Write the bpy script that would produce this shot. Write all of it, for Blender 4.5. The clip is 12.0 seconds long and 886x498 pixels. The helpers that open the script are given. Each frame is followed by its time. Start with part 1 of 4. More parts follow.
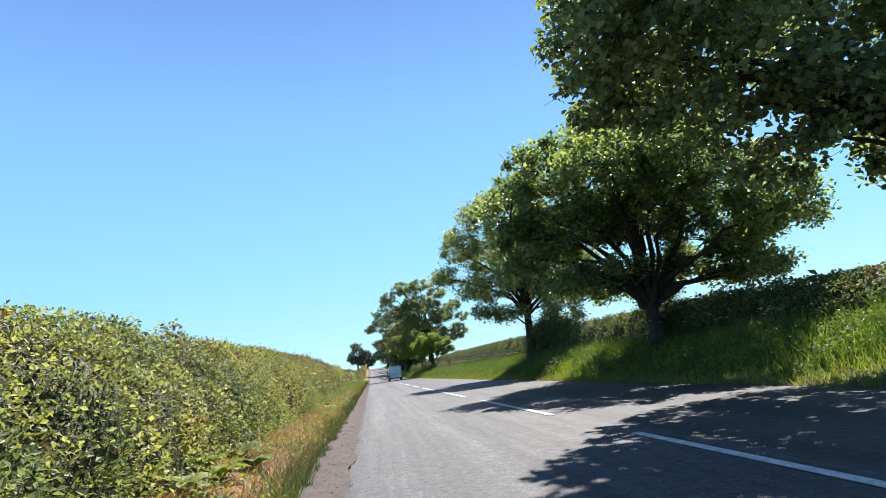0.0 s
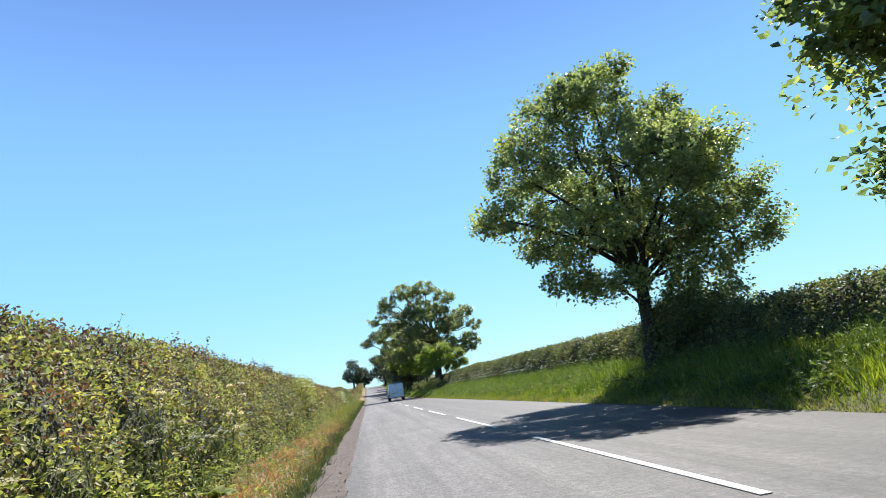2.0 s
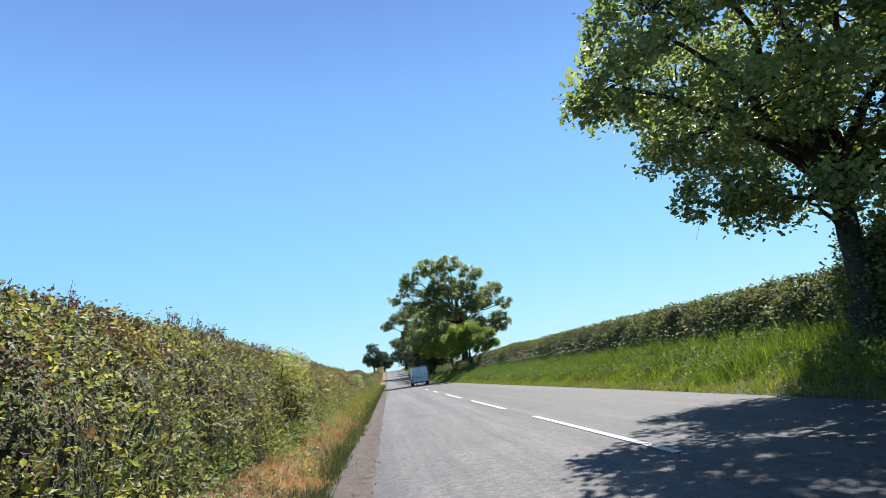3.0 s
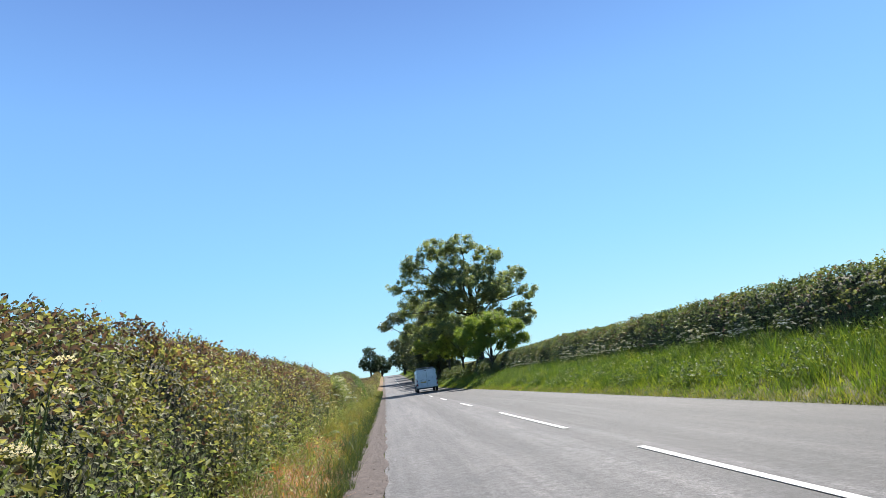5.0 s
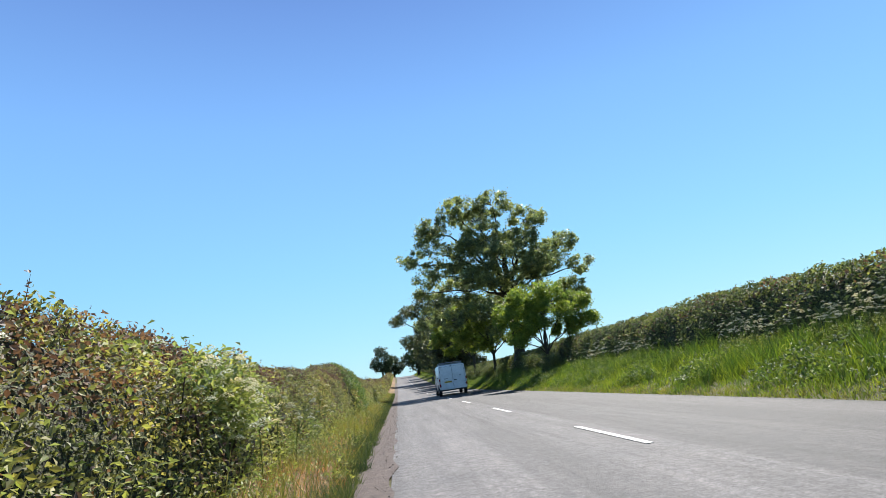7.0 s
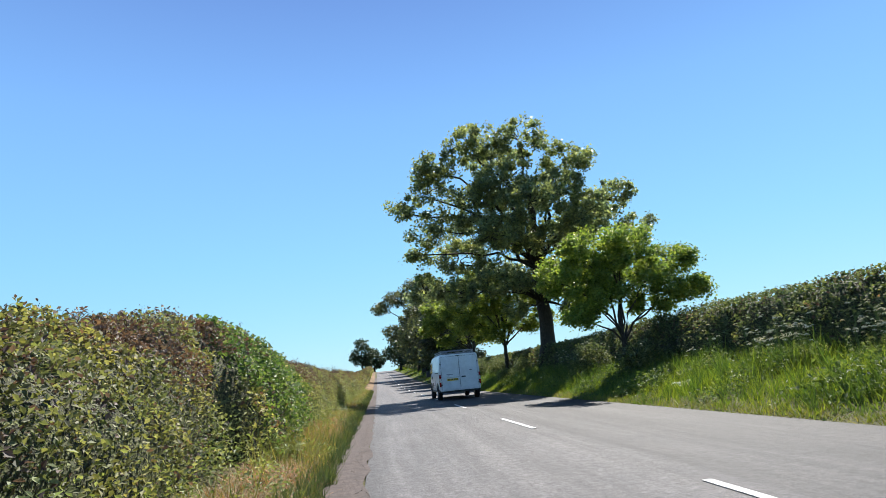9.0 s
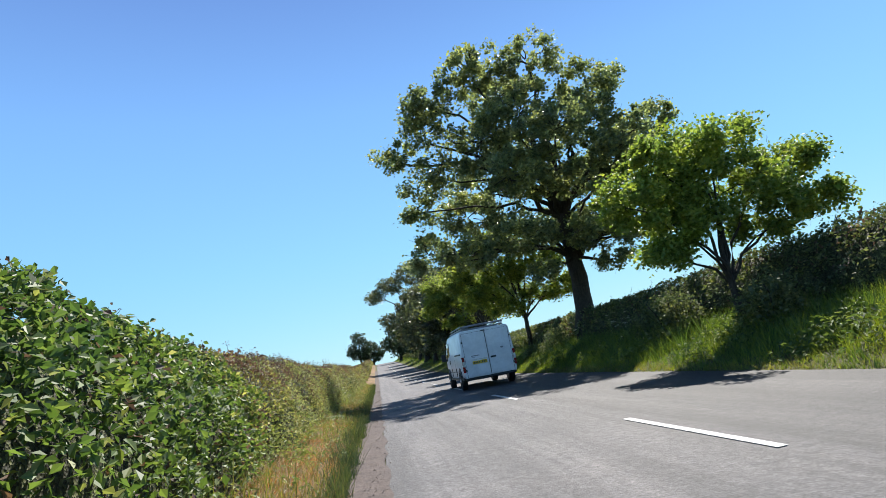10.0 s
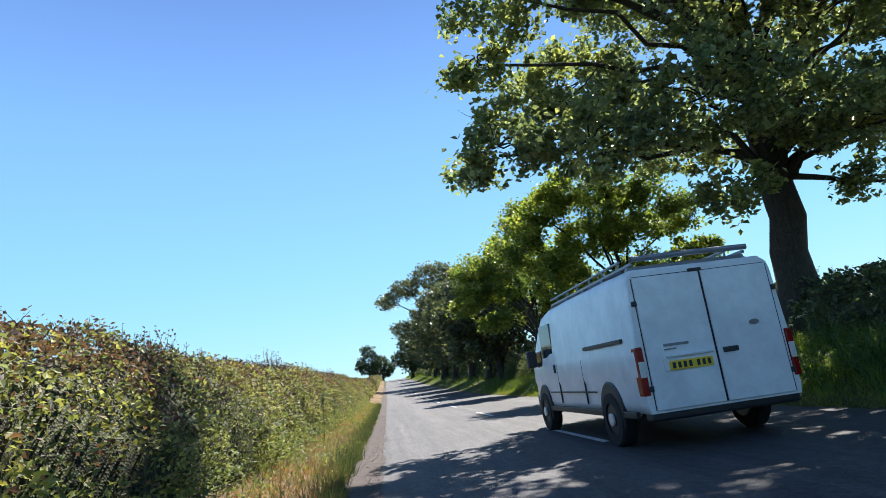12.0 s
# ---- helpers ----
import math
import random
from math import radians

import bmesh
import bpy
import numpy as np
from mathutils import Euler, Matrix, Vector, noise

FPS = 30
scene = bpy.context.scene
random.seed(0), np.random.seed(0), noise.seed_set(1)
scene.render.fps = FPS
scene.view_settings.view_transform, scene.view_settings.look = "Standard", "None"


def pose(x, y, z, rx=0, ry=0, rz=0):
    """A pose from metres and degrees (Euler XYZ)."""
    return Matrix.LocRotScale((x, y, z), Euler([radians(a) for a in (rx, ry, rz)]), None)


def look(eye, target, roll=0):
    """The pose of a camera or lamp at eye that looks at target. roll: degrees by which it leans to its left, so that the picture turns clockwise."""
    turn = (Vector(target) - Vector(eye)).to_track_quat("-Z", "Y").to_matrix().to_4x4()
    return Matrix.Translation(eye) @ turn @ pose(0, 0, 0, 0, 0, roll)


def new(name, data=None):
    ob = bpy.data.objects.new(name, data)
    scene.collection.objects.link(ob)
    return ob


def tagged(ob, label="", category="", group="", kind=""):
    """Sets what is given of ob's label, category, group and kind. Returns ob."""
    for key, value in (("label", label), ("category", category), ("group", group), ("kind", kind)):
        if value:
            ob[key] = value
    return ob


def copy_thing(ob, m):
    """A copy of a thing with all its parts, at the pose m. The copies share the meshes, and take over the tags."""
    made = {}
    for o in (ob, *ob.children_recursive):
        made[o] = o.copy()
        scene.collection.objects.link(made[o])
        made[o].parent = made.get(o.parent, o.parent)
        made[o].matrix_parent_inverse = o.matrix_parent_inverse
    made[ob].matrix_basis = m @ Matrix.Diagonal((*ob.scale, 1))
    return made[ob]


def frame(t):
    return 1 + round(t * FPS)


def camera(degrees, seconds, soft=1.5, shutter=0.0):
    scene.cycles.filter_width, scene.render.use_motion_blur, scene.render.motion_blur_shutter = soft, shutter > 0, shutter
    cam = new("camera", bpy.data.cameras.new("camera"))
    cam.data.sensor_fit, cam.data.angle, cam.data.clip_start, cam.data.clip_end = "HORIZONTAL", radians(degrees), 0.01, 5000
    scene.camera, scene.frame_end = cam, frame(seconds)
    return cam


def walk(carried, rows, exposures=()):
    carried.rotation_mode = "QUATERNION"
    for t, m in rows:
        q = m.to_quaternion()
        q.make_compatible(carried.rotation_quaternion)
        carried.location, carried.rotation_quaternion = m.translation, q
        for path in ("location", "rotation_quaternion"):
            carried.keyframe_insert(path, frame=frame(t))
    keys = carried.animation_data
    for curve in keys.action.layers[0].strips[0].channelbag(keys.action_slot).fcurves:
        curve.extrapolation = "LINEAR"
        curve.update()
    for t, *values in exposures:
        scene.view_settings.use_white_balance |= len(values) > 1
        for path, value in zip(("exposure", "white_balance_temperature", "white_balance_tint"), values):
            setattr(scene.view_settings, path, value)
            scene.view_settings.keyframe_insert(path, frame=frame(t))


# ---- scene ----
cam = camera(73.4, 12.0, soft=0.5)
PATH = [
    (0, (-4.22, -1.651, 0.962), (-3.936, 0.29, 1.349), -7.9),
    (0.5, (-4.064, 2.078, 0.961), (-3.741, 4.012, 1.359), -8.0),
    (1, (-4.085, 5.644, 1.034), (-3.797, 7.576, 1.465), -5.8),
    (1.5, (-4.112, 9.063, 1.05), (-3.838, 10.997, 1.48), -8.3),
    (2, (-4.154, 12.584, 1.042), (-3.854, 14.511, 1.485), -8.1),
    (2.5, (-4.176, 16.304, 1.058), (-3.877, 18.238, 1.47), -7.2),
    (3, (-4.249, 19.747, 1.083), (-4.018, 21.692, 1.486), -7.9),
    (3.5, (-4.349, 23.038, 1.12), (-4.122, 24.98, 1.541), -7.6),
    (5.5, (-4.426, 37.206, 1.113), (-4.18, 39.147, 1.531), -7.9),
    (6, (-4.357, 40.946, 1.085), (-4.128, 42.883, 1.528), -6.1),
    (6.5, (-4.287, 44.529, 1.043), (-4.074, 46.468, 1.488), -6.8),
    (7, (-4.35, 47.926, 1.055), (-4.146, 49.869, 1.483), -8.2),
    (9, (-4.334, 61.73, 1.126), (-4.087, 63.671, 1.541), -5.5),
    (9.5, (-4.379, 65.283, 1.115), (-4.151, 67.225, 1.535), -7.7),
    (10, (-4.476, 68.543, 1.116), (-4.196, 70.488, 1.485), -10.8),
    (10.5, (-4.396, 72.079, 1.06), (-4.079, 74.014, 1.451), -7.1),
    (11, (-4.4, 75.73, 1.02), (-4.142, 77.67, 1.433), -6.95),
    (11.5, (-4.33, 79.23, 1.01), (-4.13, 81.175, 1.431), -9.6),
    (12, (-4.36, 82.83, 1.05), (-4.124, 84.766, 1.49), -7.8),
]
walk(cam, [(t, look(eye, target, roll)) for t, eye, target, roll in PATH],
     exposures=[(0, 1.3), (2, 1.3), (2.5, 1.16), (3.2, 1.14), (3.7, 1.18), (6.5, 1.14), (9.5, 1.14), (10.5, 1.16), (11, 1.28), (12, 1.3)])


# ---- light ----
SUN_TO = Vector((0.37, 0.69, 1.0)).normalized()
sun_elev = math.asin(SUN_TO.z)
sun_azim = math.atan2(SUN_TO.x, SUN_TO.y)
world = bpy.data.worlds.new("sky")
scene.world = world
world.use_nodes = True
wn = world.node_tree
sky = wn.nodes.new("ShaderNodeTexSky")
sky.sky_type = "NISHITA"
sky.sun_disc = False
sky.sun_elevation, sky.sun_rotation = sun_elev, sun_azim
sky.air_density, sky.dust_density, sky.ozone_density = 1.2, 0.0, 3.0
height = wn.nodes.new("ShaderNodeSeparateXYZ")
wn.links.new(wn.nodes.new("ShaderNodeTexCoord").outputs["Generated"], height.inputs[0])
clear = wn.nodes.new("ShaderNodeValToRGB")
for at in (0.25, 0.5, 0.72):
    clear.color_ramp.elements.new(at)
for e, (at, c) in zip(clear.color_ramp.elements, [(0.0, (2.75, 5.8, 7.4)), (0.2, (2.05, 4.95, 7.6)), (0.42, (1.62, 3.75, 7.7)), (0.58, (1.1, 2.35, 5.7)), (0.75, (0.35, 0.8, 2.0))]):
    e.position, e.color = at, (*(v / 10 for v in c), 1)
wn.links.new(height.outputs["Z"], clear.inputs[0])
scaled = wn.nodes.new("ShaderNodeMix")
scaled.data_type, scaled.blend_type = "RGBA", "MULTIPLY"
scaled.inputs[0].default_value = 1.0
wn.links.new(clear.outputs[0], scaled.inputs[6])
scaled.inputs[7].default_value = (10, 10, 10, 1)
blend = wn.nodes.new("ShaderNodeMix")
blend.data_type = "RGBA"
blend.inputs[0].default_value = 0.8
wn.links.new(sky.outputs[0], blend.inputs[6])
wn.links.new(scaled.outputs[2], blend.inputs[7])
wn.links.new(blend.outputs[2], wn.nodes["Background"].inputs[0])
wn.nodes["Background"].inputs[1].default_value = 0.065
lamp = bpy.data.lights.new("sun", "SUN")
lamp.energy, lamp.angle, lamp.color = 5.0, radians(0.53), (1.0, 0.95, 0.87)
sun = new("sun", lamp)
sun.matrix_world = look(SUN_TO * 100, (0, 0, 0))

rng = np.random.default_rng(7)


# ---- materials ----
def material(name, rough=0.8, spec=0.3):
    m = bpy.data.materials.new(name)
    m.use_nodes = True
    b = m.node_tree.nodes["Principled BSDF"]
    b.inputs["Roughness"].default_value = rough
    b.inputs["Specular IOR Level"].default_value = spec
    return m, m.node_tree, b


def node(nt, kind, **inputs):
    n = nt.nodes.new(kind)
    for key, value in inputs.items():
        n.inputs[key.replace("_", " ")].default_value = value
    return n


def ramp(nt, source, stops):
    r = nt.nodes.new("ShaderNodeValToRGB")
    while len(r.color_ramp.elements) < len(stops):
        r.color_ramp.elements.new(0.5)
    for e, (at, c) in zip(r.color_ramp.elements, stops):
        e.position, e.color = at, (*c, 1)
    nt.links.new(source, r.inputs[0])
    return r.outputs[0]


def noise_of(nt, scale, detail=4, rough=0.6, stretch=None):
    co = nt.nodes.new("ShaderNodeNewGeometry").outputs["Position"]
    if stretch:
        mp = nt.nodes.new("ShaderNodeMapping")
        mp.inputs["Scale"].default_value = stretch
        nt.links.new(co, mp.inputs[0])
        co = mp.outputs[0]
    n = node(nt, "ShaderNodeTexNoise", Scale=scale, Detail=detail, Roughness=rough)
    nt.links.new(co, n.inputs["Vector"])
    return n.outputs["Fac"]


def mixed(nt, a, b, fac, mode="MIX"):
    m = nt.nodes.new("ShaderNodeMix")
    m.data_type, m.blend_type = "RGBA", mode
    for src, sock in ((fac, m.inputs[0]), (a, m.inputs[6]), (b, m.inputs[7])):
        if isinstance(src, (int, float)):
            sock.default_value = src
        elif isinstance(src, tuple):
            sock.default_value = (*src, 1)
        else:
            nt.links.new(src, sock)
    return m.outputs[2]


def bumped(nt, b, height, strength, dist=0.01):
    n = node(nt, "ShaderNodeBump", Strength=strength, Distance=dist)
    nt.links.new(height, n.inputs["Height"])
    nt.links.new(n.outputs[0], b.inputs["Normal"])


def leaf_material(name, stops, through_colour, share=0.45, rough=0.45, patch=0.35):
    """Leaves: a gloss skin over green, and light that comes through from behind."""
    m, nt, b = material(name, rough, 0.5)
    island = nt.nodes.new("ShaderNodeNewGeometry").outputs["Random Per Island"]
    col = ramp(nt, island, stops)
    big = ramp(nt, noise_of(nt, patch, 3), [(0.3, (0.72, 0.76, 0.82)), (0.7, (1.26, 1.2, 1.0))])
    col = mixed(nt, col, big, 1.0, "MULTIPLY")
    mid = ramp(nt, noise_of(nt, 1.7, 2), [(0.36, (0.74, 0.84, 0.96)), (0.64, (1.28, 1.16, 0.9))])
    col = mixed(nt, col, mid, 1.0, "MULTIPLY")
    nt.links.new(col, b.inputs["Base Color"])
    tr = nt.nodes.new("ShaderNodeBsdfTranslucent")
    nt.links.new(mixed(nt, col, through_colour, 1.0, "MULTIPLY"), tr.inputs[0])
    mx = node(nt, "ShaderNodeMixShader", Fac=share)
    nt.links.new(b.outputs[0], mx.inputs[1])
    nt.links.new(tr.outputs[0], mx.inputs[2])
    nt.links.new(mx.outputs[0], nt.nodes["Material Output"].inputs[0])
    return m


THRU = (1.4, 1.45, 0.85)
M_TREE = leaf_material("leaf_dark", [(0, (0.09, 0.11, 0.07)), (0.5, (0.16, 0.195, 0.11)), (1, (0.29, 0.33, 0.2))], THRU, 0.52, 0.3)
M_TREE3 = leaf_material("leaf_fresh", [(0, (0.085, 0.115, 0.06)), (0.5, (0.155, 0.21, 0.105)), (1, (0.27, 0.325, 0.18))], THRU, 0.54, 0.28)
# dark leaf for the far row: the trees' shade on each other is in the colour
M_ROW_SHADE = leaf_material("leaf_row_shade", [(0, (0.04, 0.05, 0.036)), (0.5, (0.08, 0.092, 0.06)), (1, (0.15, 0.17, 0.1))], THRU, 0.42, 0.32)
M_TREE2 = leaf_material("leaf_mid", [(0, (0.115, 0.145, 0.08)), (0.5, (0.18, 0.225, 0.12)), (1, (0.29, 0.34, 0.19))], THRU, 0.5, 0.32)
M_LIME = leaf_material("leaf_lime", [(0, (0.09, 0.14, 0.03)), (0.5, (0.16, 0.225, 0.055)), (1, (0.25, 0.3, 0.09))], THRU, 0.5, 0.4)
M_YOUNG = leaf_material("leaf_young", [(0, (0.09, 0.125, 0.03)), (0.5, (0.17, 0.22, 0.055)), (1, (0.28, 0.32, 0.1))], THRU, 0.55, 0.42)
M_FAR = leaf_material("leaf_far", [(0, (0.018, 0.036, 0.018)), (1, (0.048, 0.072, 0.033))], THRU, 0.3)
M_HEDGE = leaf_material("leaf_hedge", [(0, (0.065, 0.069, 0.038)), (0.4, (0.135, 0.141, 0.062)), (0.75, (0.208, 0.21, 0.093)), (1, (0.326, 0.312, 0.166))], THRU, 0.4, 0.6)
M_BRAMBLE = leaf_material("leaf_bramble", [(0, (0.11, 0.132, 0.06)), (0.4, (0.2, 0.228, 0.095)), (0.75, (0.283, 0.307, 0.142)), (1, (0.38, 0.383, 0.227))], THRU, 0.42, 0.6)
M_HEDGE_G = leaf_material("leaf_bush", [(0, (0.048, 0.09, 0.027)), (0.5, (0.09, 0.15, 0.045)), (1, (0.168, 0.234, 0.078))], THRU, 0.4, 0.55)
M_HEDGE_D = leaf_material("leaf_hedge_dark", [(0, (0.045, 0.066, 0.033)), (0.5, (0.093, 0.119, 0.053)), (1, (0.193, 0.211, 0.112))], THRU, 0.4, 0.6)
M_RUSSET = leaf_material("leaf_russet", [(0, (0.075, 0.048, 0.046)), (0.5, (0.125, 0.085, 0.072)), (1, (0.18, 0.135, 0.1))], (1.35, 1.15, 0.85), 0.34, 0.6)
M_WEED = leaf_material("leaf_weed", [(0, (0.097, 0.131, 0.048)), (0.5, (0.17, 0.211, 0.076)), (1, (0.308, 0.33, 0.159))], THRU, 0.38, 0.6)
M_WEED2 = leaf_material("leaf_nettle", [(0, (0.042, 0.072, 0.021)), (0.5, (0.09, 0.138, 0.039)), (1, (0.174, 0.222, 0.072))], THRU, 0.36, 0.65)
M_ELDER = leaf_material("leaf_elder", [(0, (0.14, 0.16, 0.05)), (0.5, (0.23, 0.25, 0.085)), (1, (0.34, 0.34, 0.15))], THRU, 0.45, 0.55)
M_DOCK = leaf_material("leaf_dock", [(0, (0.084, 0.12, 0.036)), (1, (0.168, 0.21, 0.072))], THRU, 0.4, 0.6)
M_GRASS = leaf_material("grass_blade", [(0, (0.085, 0.13, 0.022)), (0.6, (0.16, 0.225, 0.04)), (1, (0.24, 0.285, 0.08))], (1.5, 1.5, 0.55), 0.42, 0.68, 0.6)
M_RANK = leaf_material("rank_blade", [(0, (0.035, 0.07, 0.018)), (0.6, (0.075, 0.13, 0.03)), (1, (0.14, 0.2, 0.06))], (1.5, 1.5, 0.6), 0.4, 0.6, 0.6)
M_FOOT = leaf_material("foot_blade", [(0, (0.102, 0.12, 0.036)), (0.6, (0.18, 0.186, 0.06)), (1, (0.276, 0.252, 0.114))], (1.3, 1.3, 0.7), 0.4, 0.6, 0.5)
M_EDGE = leaf_material("edge_blade", [(0, (0.034, 0.054, 0.026)), (0.6, (0.067, 0.097, 0.043)), (1, (0.144, 0.162, 0.08))], (1.3, 1.35, 0.8), 0.35, 0.5, 0.5)
M_STRAW = leaf_material("straw_blade", [(0, (0.23, 0.105, 0.06)), (0.35, (0.345, 0.184, 0.1)), (0.75, (0.402, 0.257, 0.14)), (1, (0.184, 0.179, 0.07))], (1.3, 1.15, 0.75), 0.33, 0.6, 0.7)


def plain(name, stops, scale, rough=0.85, bump=0.4, dist=0.01, fine=None, stretch=None, spec=0.3):
    m, nt, b = material(name, rough, spec)
    n = noise_of(nt, scale, 6, 0.65, stretch)
    col = ramp(nt, n, stops)
    if fine:
        f = noise_of(nt, fine, 3, 0.7)
        col = mixed(nt, col, ramp(nt, f, [(0.25, (0.6, 0.6, 0.6)), (0.75, (1.35, 1.35, 1.35))]), 1.0, "MULTIPLY")
        n = f
    nt.links.new(col, b.inputs["Base Color"])
    bumped(nt, b, n, bump, dist)
    return m


def soil():
    """Earth, with a mat of dead cut grass along the foot of the roadside hedge."""
    m, nt, b = material("soil", 0.9, 0.2)
    n = noise_of(nt, 1.5, 6, 0.65)
    fine = noise_of(nt, 25, 3, 0.7, (3, 1, 1))
    co = nt.nodes.new("ShaderNodeSeparateXYZ")
    nt.links.new(nt.nodes.new("ShaderNodeNewGeometry").outputs["Position"], co.inputs[0])
    strip = nt.nodes.new("ShaderNodeMapRange")
    strip.inputs["From Min"].default_value, strip.inputs["From Max"].default_value = -6.5, -4.5
    nt.links.new(co.outputs["X"], strip.inputs["Value"])
    mask = ramp(nt, strip.outputs[0], [(0.1, (0, 0, 0)), (0.25, (1, 1, 1)), (0.72, (1, 1, 1)), (0.8, (0, 0, 0))])
    earth = ramp(nt, n, [(0.3, (0.042, 0.048, 0.018)), (0.7, (0.096, 0.09, 0.036))])
    mask = mixed(nt, (0, 0, 0), mask, ramp(nt, noise_of(nt, 0.3, 3), [(0.38, (0.15, 0.15, 0.15)), (0.55, (1, 1, 1))]))
    straw = ramp(nt, n, [(0.3, (0.132, 0.084, 0.048)), (0.7, (0.276, 0.174, 0.102))])
    col = mixed(nt, earth, straw, mask)
    col = mixed(nt, col, ramp(nt, fine, [(0.3, (0.5, 0.5, 0.5)), (0.7, (1.4, 1.4, 1.4))]), 1.0, "MULTIPLY")
    nt.links.new(col, b.inputs["Base Color"])
    bumped(nt, b, fine, 0.7, 0.02)
    return m


M_SOIL = soil()
M_BARK = plain("bark", [(0.3, (0.021, 0.017, 0.013)), (0.7, (0.06, 0.051, 0.039))], 3, bump=0.8, dist=0.03, fine=18, stretch=(6, 6, 1))
M_TWIG = plain("twig", [(0.3, (0.03, 0.024, 0.018)), (0.7, (0.078, 0.06, 0.042))], 6)


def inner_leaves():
    """The leaves and twigs that lie deeper in a hedge, packed close, their shade put into the colour."""
    m, nt, b = material("hedge_core_shaded", 0.7, 0.2)
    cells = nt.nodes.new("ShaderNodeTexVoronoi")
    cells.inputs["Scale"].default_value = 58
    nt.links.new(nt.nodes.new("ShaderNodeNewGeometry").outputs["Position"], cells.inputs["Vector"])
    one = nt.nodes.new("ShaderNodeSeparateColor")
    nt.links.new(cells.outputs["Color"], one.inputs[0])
    # leaf-sized cells, coloured dark so gaps in the outer leaves read as shade
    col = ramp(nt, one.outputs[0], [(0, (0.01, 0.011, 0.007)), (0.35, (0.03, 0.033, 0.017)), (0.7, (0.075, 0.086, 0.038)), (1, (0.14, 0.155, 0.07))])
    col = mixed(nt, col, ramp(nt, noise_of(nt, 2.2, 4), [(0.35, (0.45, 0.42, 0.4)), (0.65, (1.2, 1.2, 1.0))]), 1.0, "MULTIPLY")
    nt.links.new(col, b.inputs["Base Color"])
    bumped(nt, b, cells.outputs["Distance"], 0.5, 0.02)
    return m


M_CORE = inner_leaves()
M_PETAL = leaf_material("petal", [(0, (0.48, 0.48, 0.4)), (1, (0.72, 0.71, 0.64))], (1.1, 1.1, 1.0), 0.4, 0.7)
M_STEM = plain("stem", [(0.3, (0.06, 0.102, 0.03)), (0.7, (0.12, 0.15, 0.054))], 10)
M_GRAVEL = plain("gravel", [(0.3, (0.046, 0.036, 0.034)), (0.7, (0.096, 0.074, 0.068))], 5, fine=24, bump=0.8, dist=0.02)


M_STONE = plain("pebble", [(0.3, (0.09, 0.072, 0.066)), (0.7, (0.17, 0.145, 0.135))], 40, bump=0.2)


def asphalt():
    """Worn chippings: grey, with lengthways wheel bands, a glare-lightened left lane, a darker right lane, patches and
    stone grain.
    """
    m, nt, b = material("asphalt", 0.7, 0.4)
    long_ = noise_of(nt, 1.0, 3, 0.5, (1.5, 0.03, 1))
    patch = noise_of(nt, 0.7, 6, 0.7)
    grain = noise_of(nt, 34, 3, 0.85)
    chips = nt.nodes.new("ShaderNodeTexVoronoi")
    chips.inputs["Scale"].default_value = 55
    nt.links.new(nt.nodes.new("ShaderNodeNewGeometry").outputs["Position"], chips.inputs["Vector"])
    col = ramp(nt, long_, [(0.34, (0.041, 0.0405, 0.0455)), (0.5, (0.058, 0.057, 0.063)), (0.64, (0.078, 0.076, 0.082))])
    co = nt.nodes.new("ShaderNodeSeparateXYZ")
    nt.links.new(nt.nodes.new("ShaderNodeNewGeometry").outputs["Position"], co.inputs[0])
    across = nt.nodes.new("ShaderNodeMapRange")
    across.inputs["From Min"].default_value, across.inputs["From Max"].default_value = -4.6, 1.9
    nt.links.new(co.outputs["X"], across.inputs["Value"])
    # wheel bands and centre seam; left lane's glare painted in, right lane darker
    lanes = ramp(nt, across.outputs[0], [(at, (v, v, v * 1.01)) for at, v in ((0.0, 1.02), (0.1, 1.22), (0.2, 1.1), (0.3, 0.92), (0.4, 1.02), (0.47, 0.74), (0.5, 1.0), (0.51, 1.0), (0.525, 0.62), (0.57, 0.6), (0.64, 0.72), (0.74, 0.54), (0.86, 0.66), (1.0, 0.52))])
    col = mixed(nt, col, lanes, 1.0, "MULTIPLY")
    col = mixed(nt, col, ramp(nt, patch, [(0.35, (0.82, 0.83, 0.85)), (0.65, (1.14, 1.12, 1.1))]), 1.0, "MULTIPLY")
    streak = noise_of(nt, 1.0, 5, 0.65, (7, 0.28, 1))
    col = mixed(nt, col, ramp(nt, streak, [(0.36, (0.76, 0.76, 0.77)), (0.5, (1, 1, 1)), (0.64, (1.2, 1.18, 1.16))]), 1.0, "MULTIPLY")
    coarse = noise_of(nt, 9, 4, 0.75)
    col = mixed(nt, col, ramp(nt, coarse, [(0.36, (0.62, 0.62, 0.62)), (0.64, (1.36, 1.34, 1.32))]), 1.0, "MULTIPLY")
    col = mixed(nt, col, ramp(nt, grain, [(0.36, (0.62, 0.62, 0.62)), (0.64, (1.36, 1.35, 1.34))]), 1.0, "MULTIPLY")
    col = mixed(nt, col, ramp(nt, chips.outputs["Color"], [(0.1, (0.7, 0.7, 0.7)), (0.9, (1.3, 1.3, 1.3))]), 1.0, "MULTIPLY")
    nt.links.new(col, b.inputs["Base Color"])
    bumped(nt, b, grain, 0.9, 0.014)
    return m


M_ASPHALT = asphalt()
M_LINE = plain("road_paint", [(0.3, (0.4, 0.4, 0.38)), (0.6, (0.58, 0.58, 0.56))], 6, fine=40, bump=0.3)


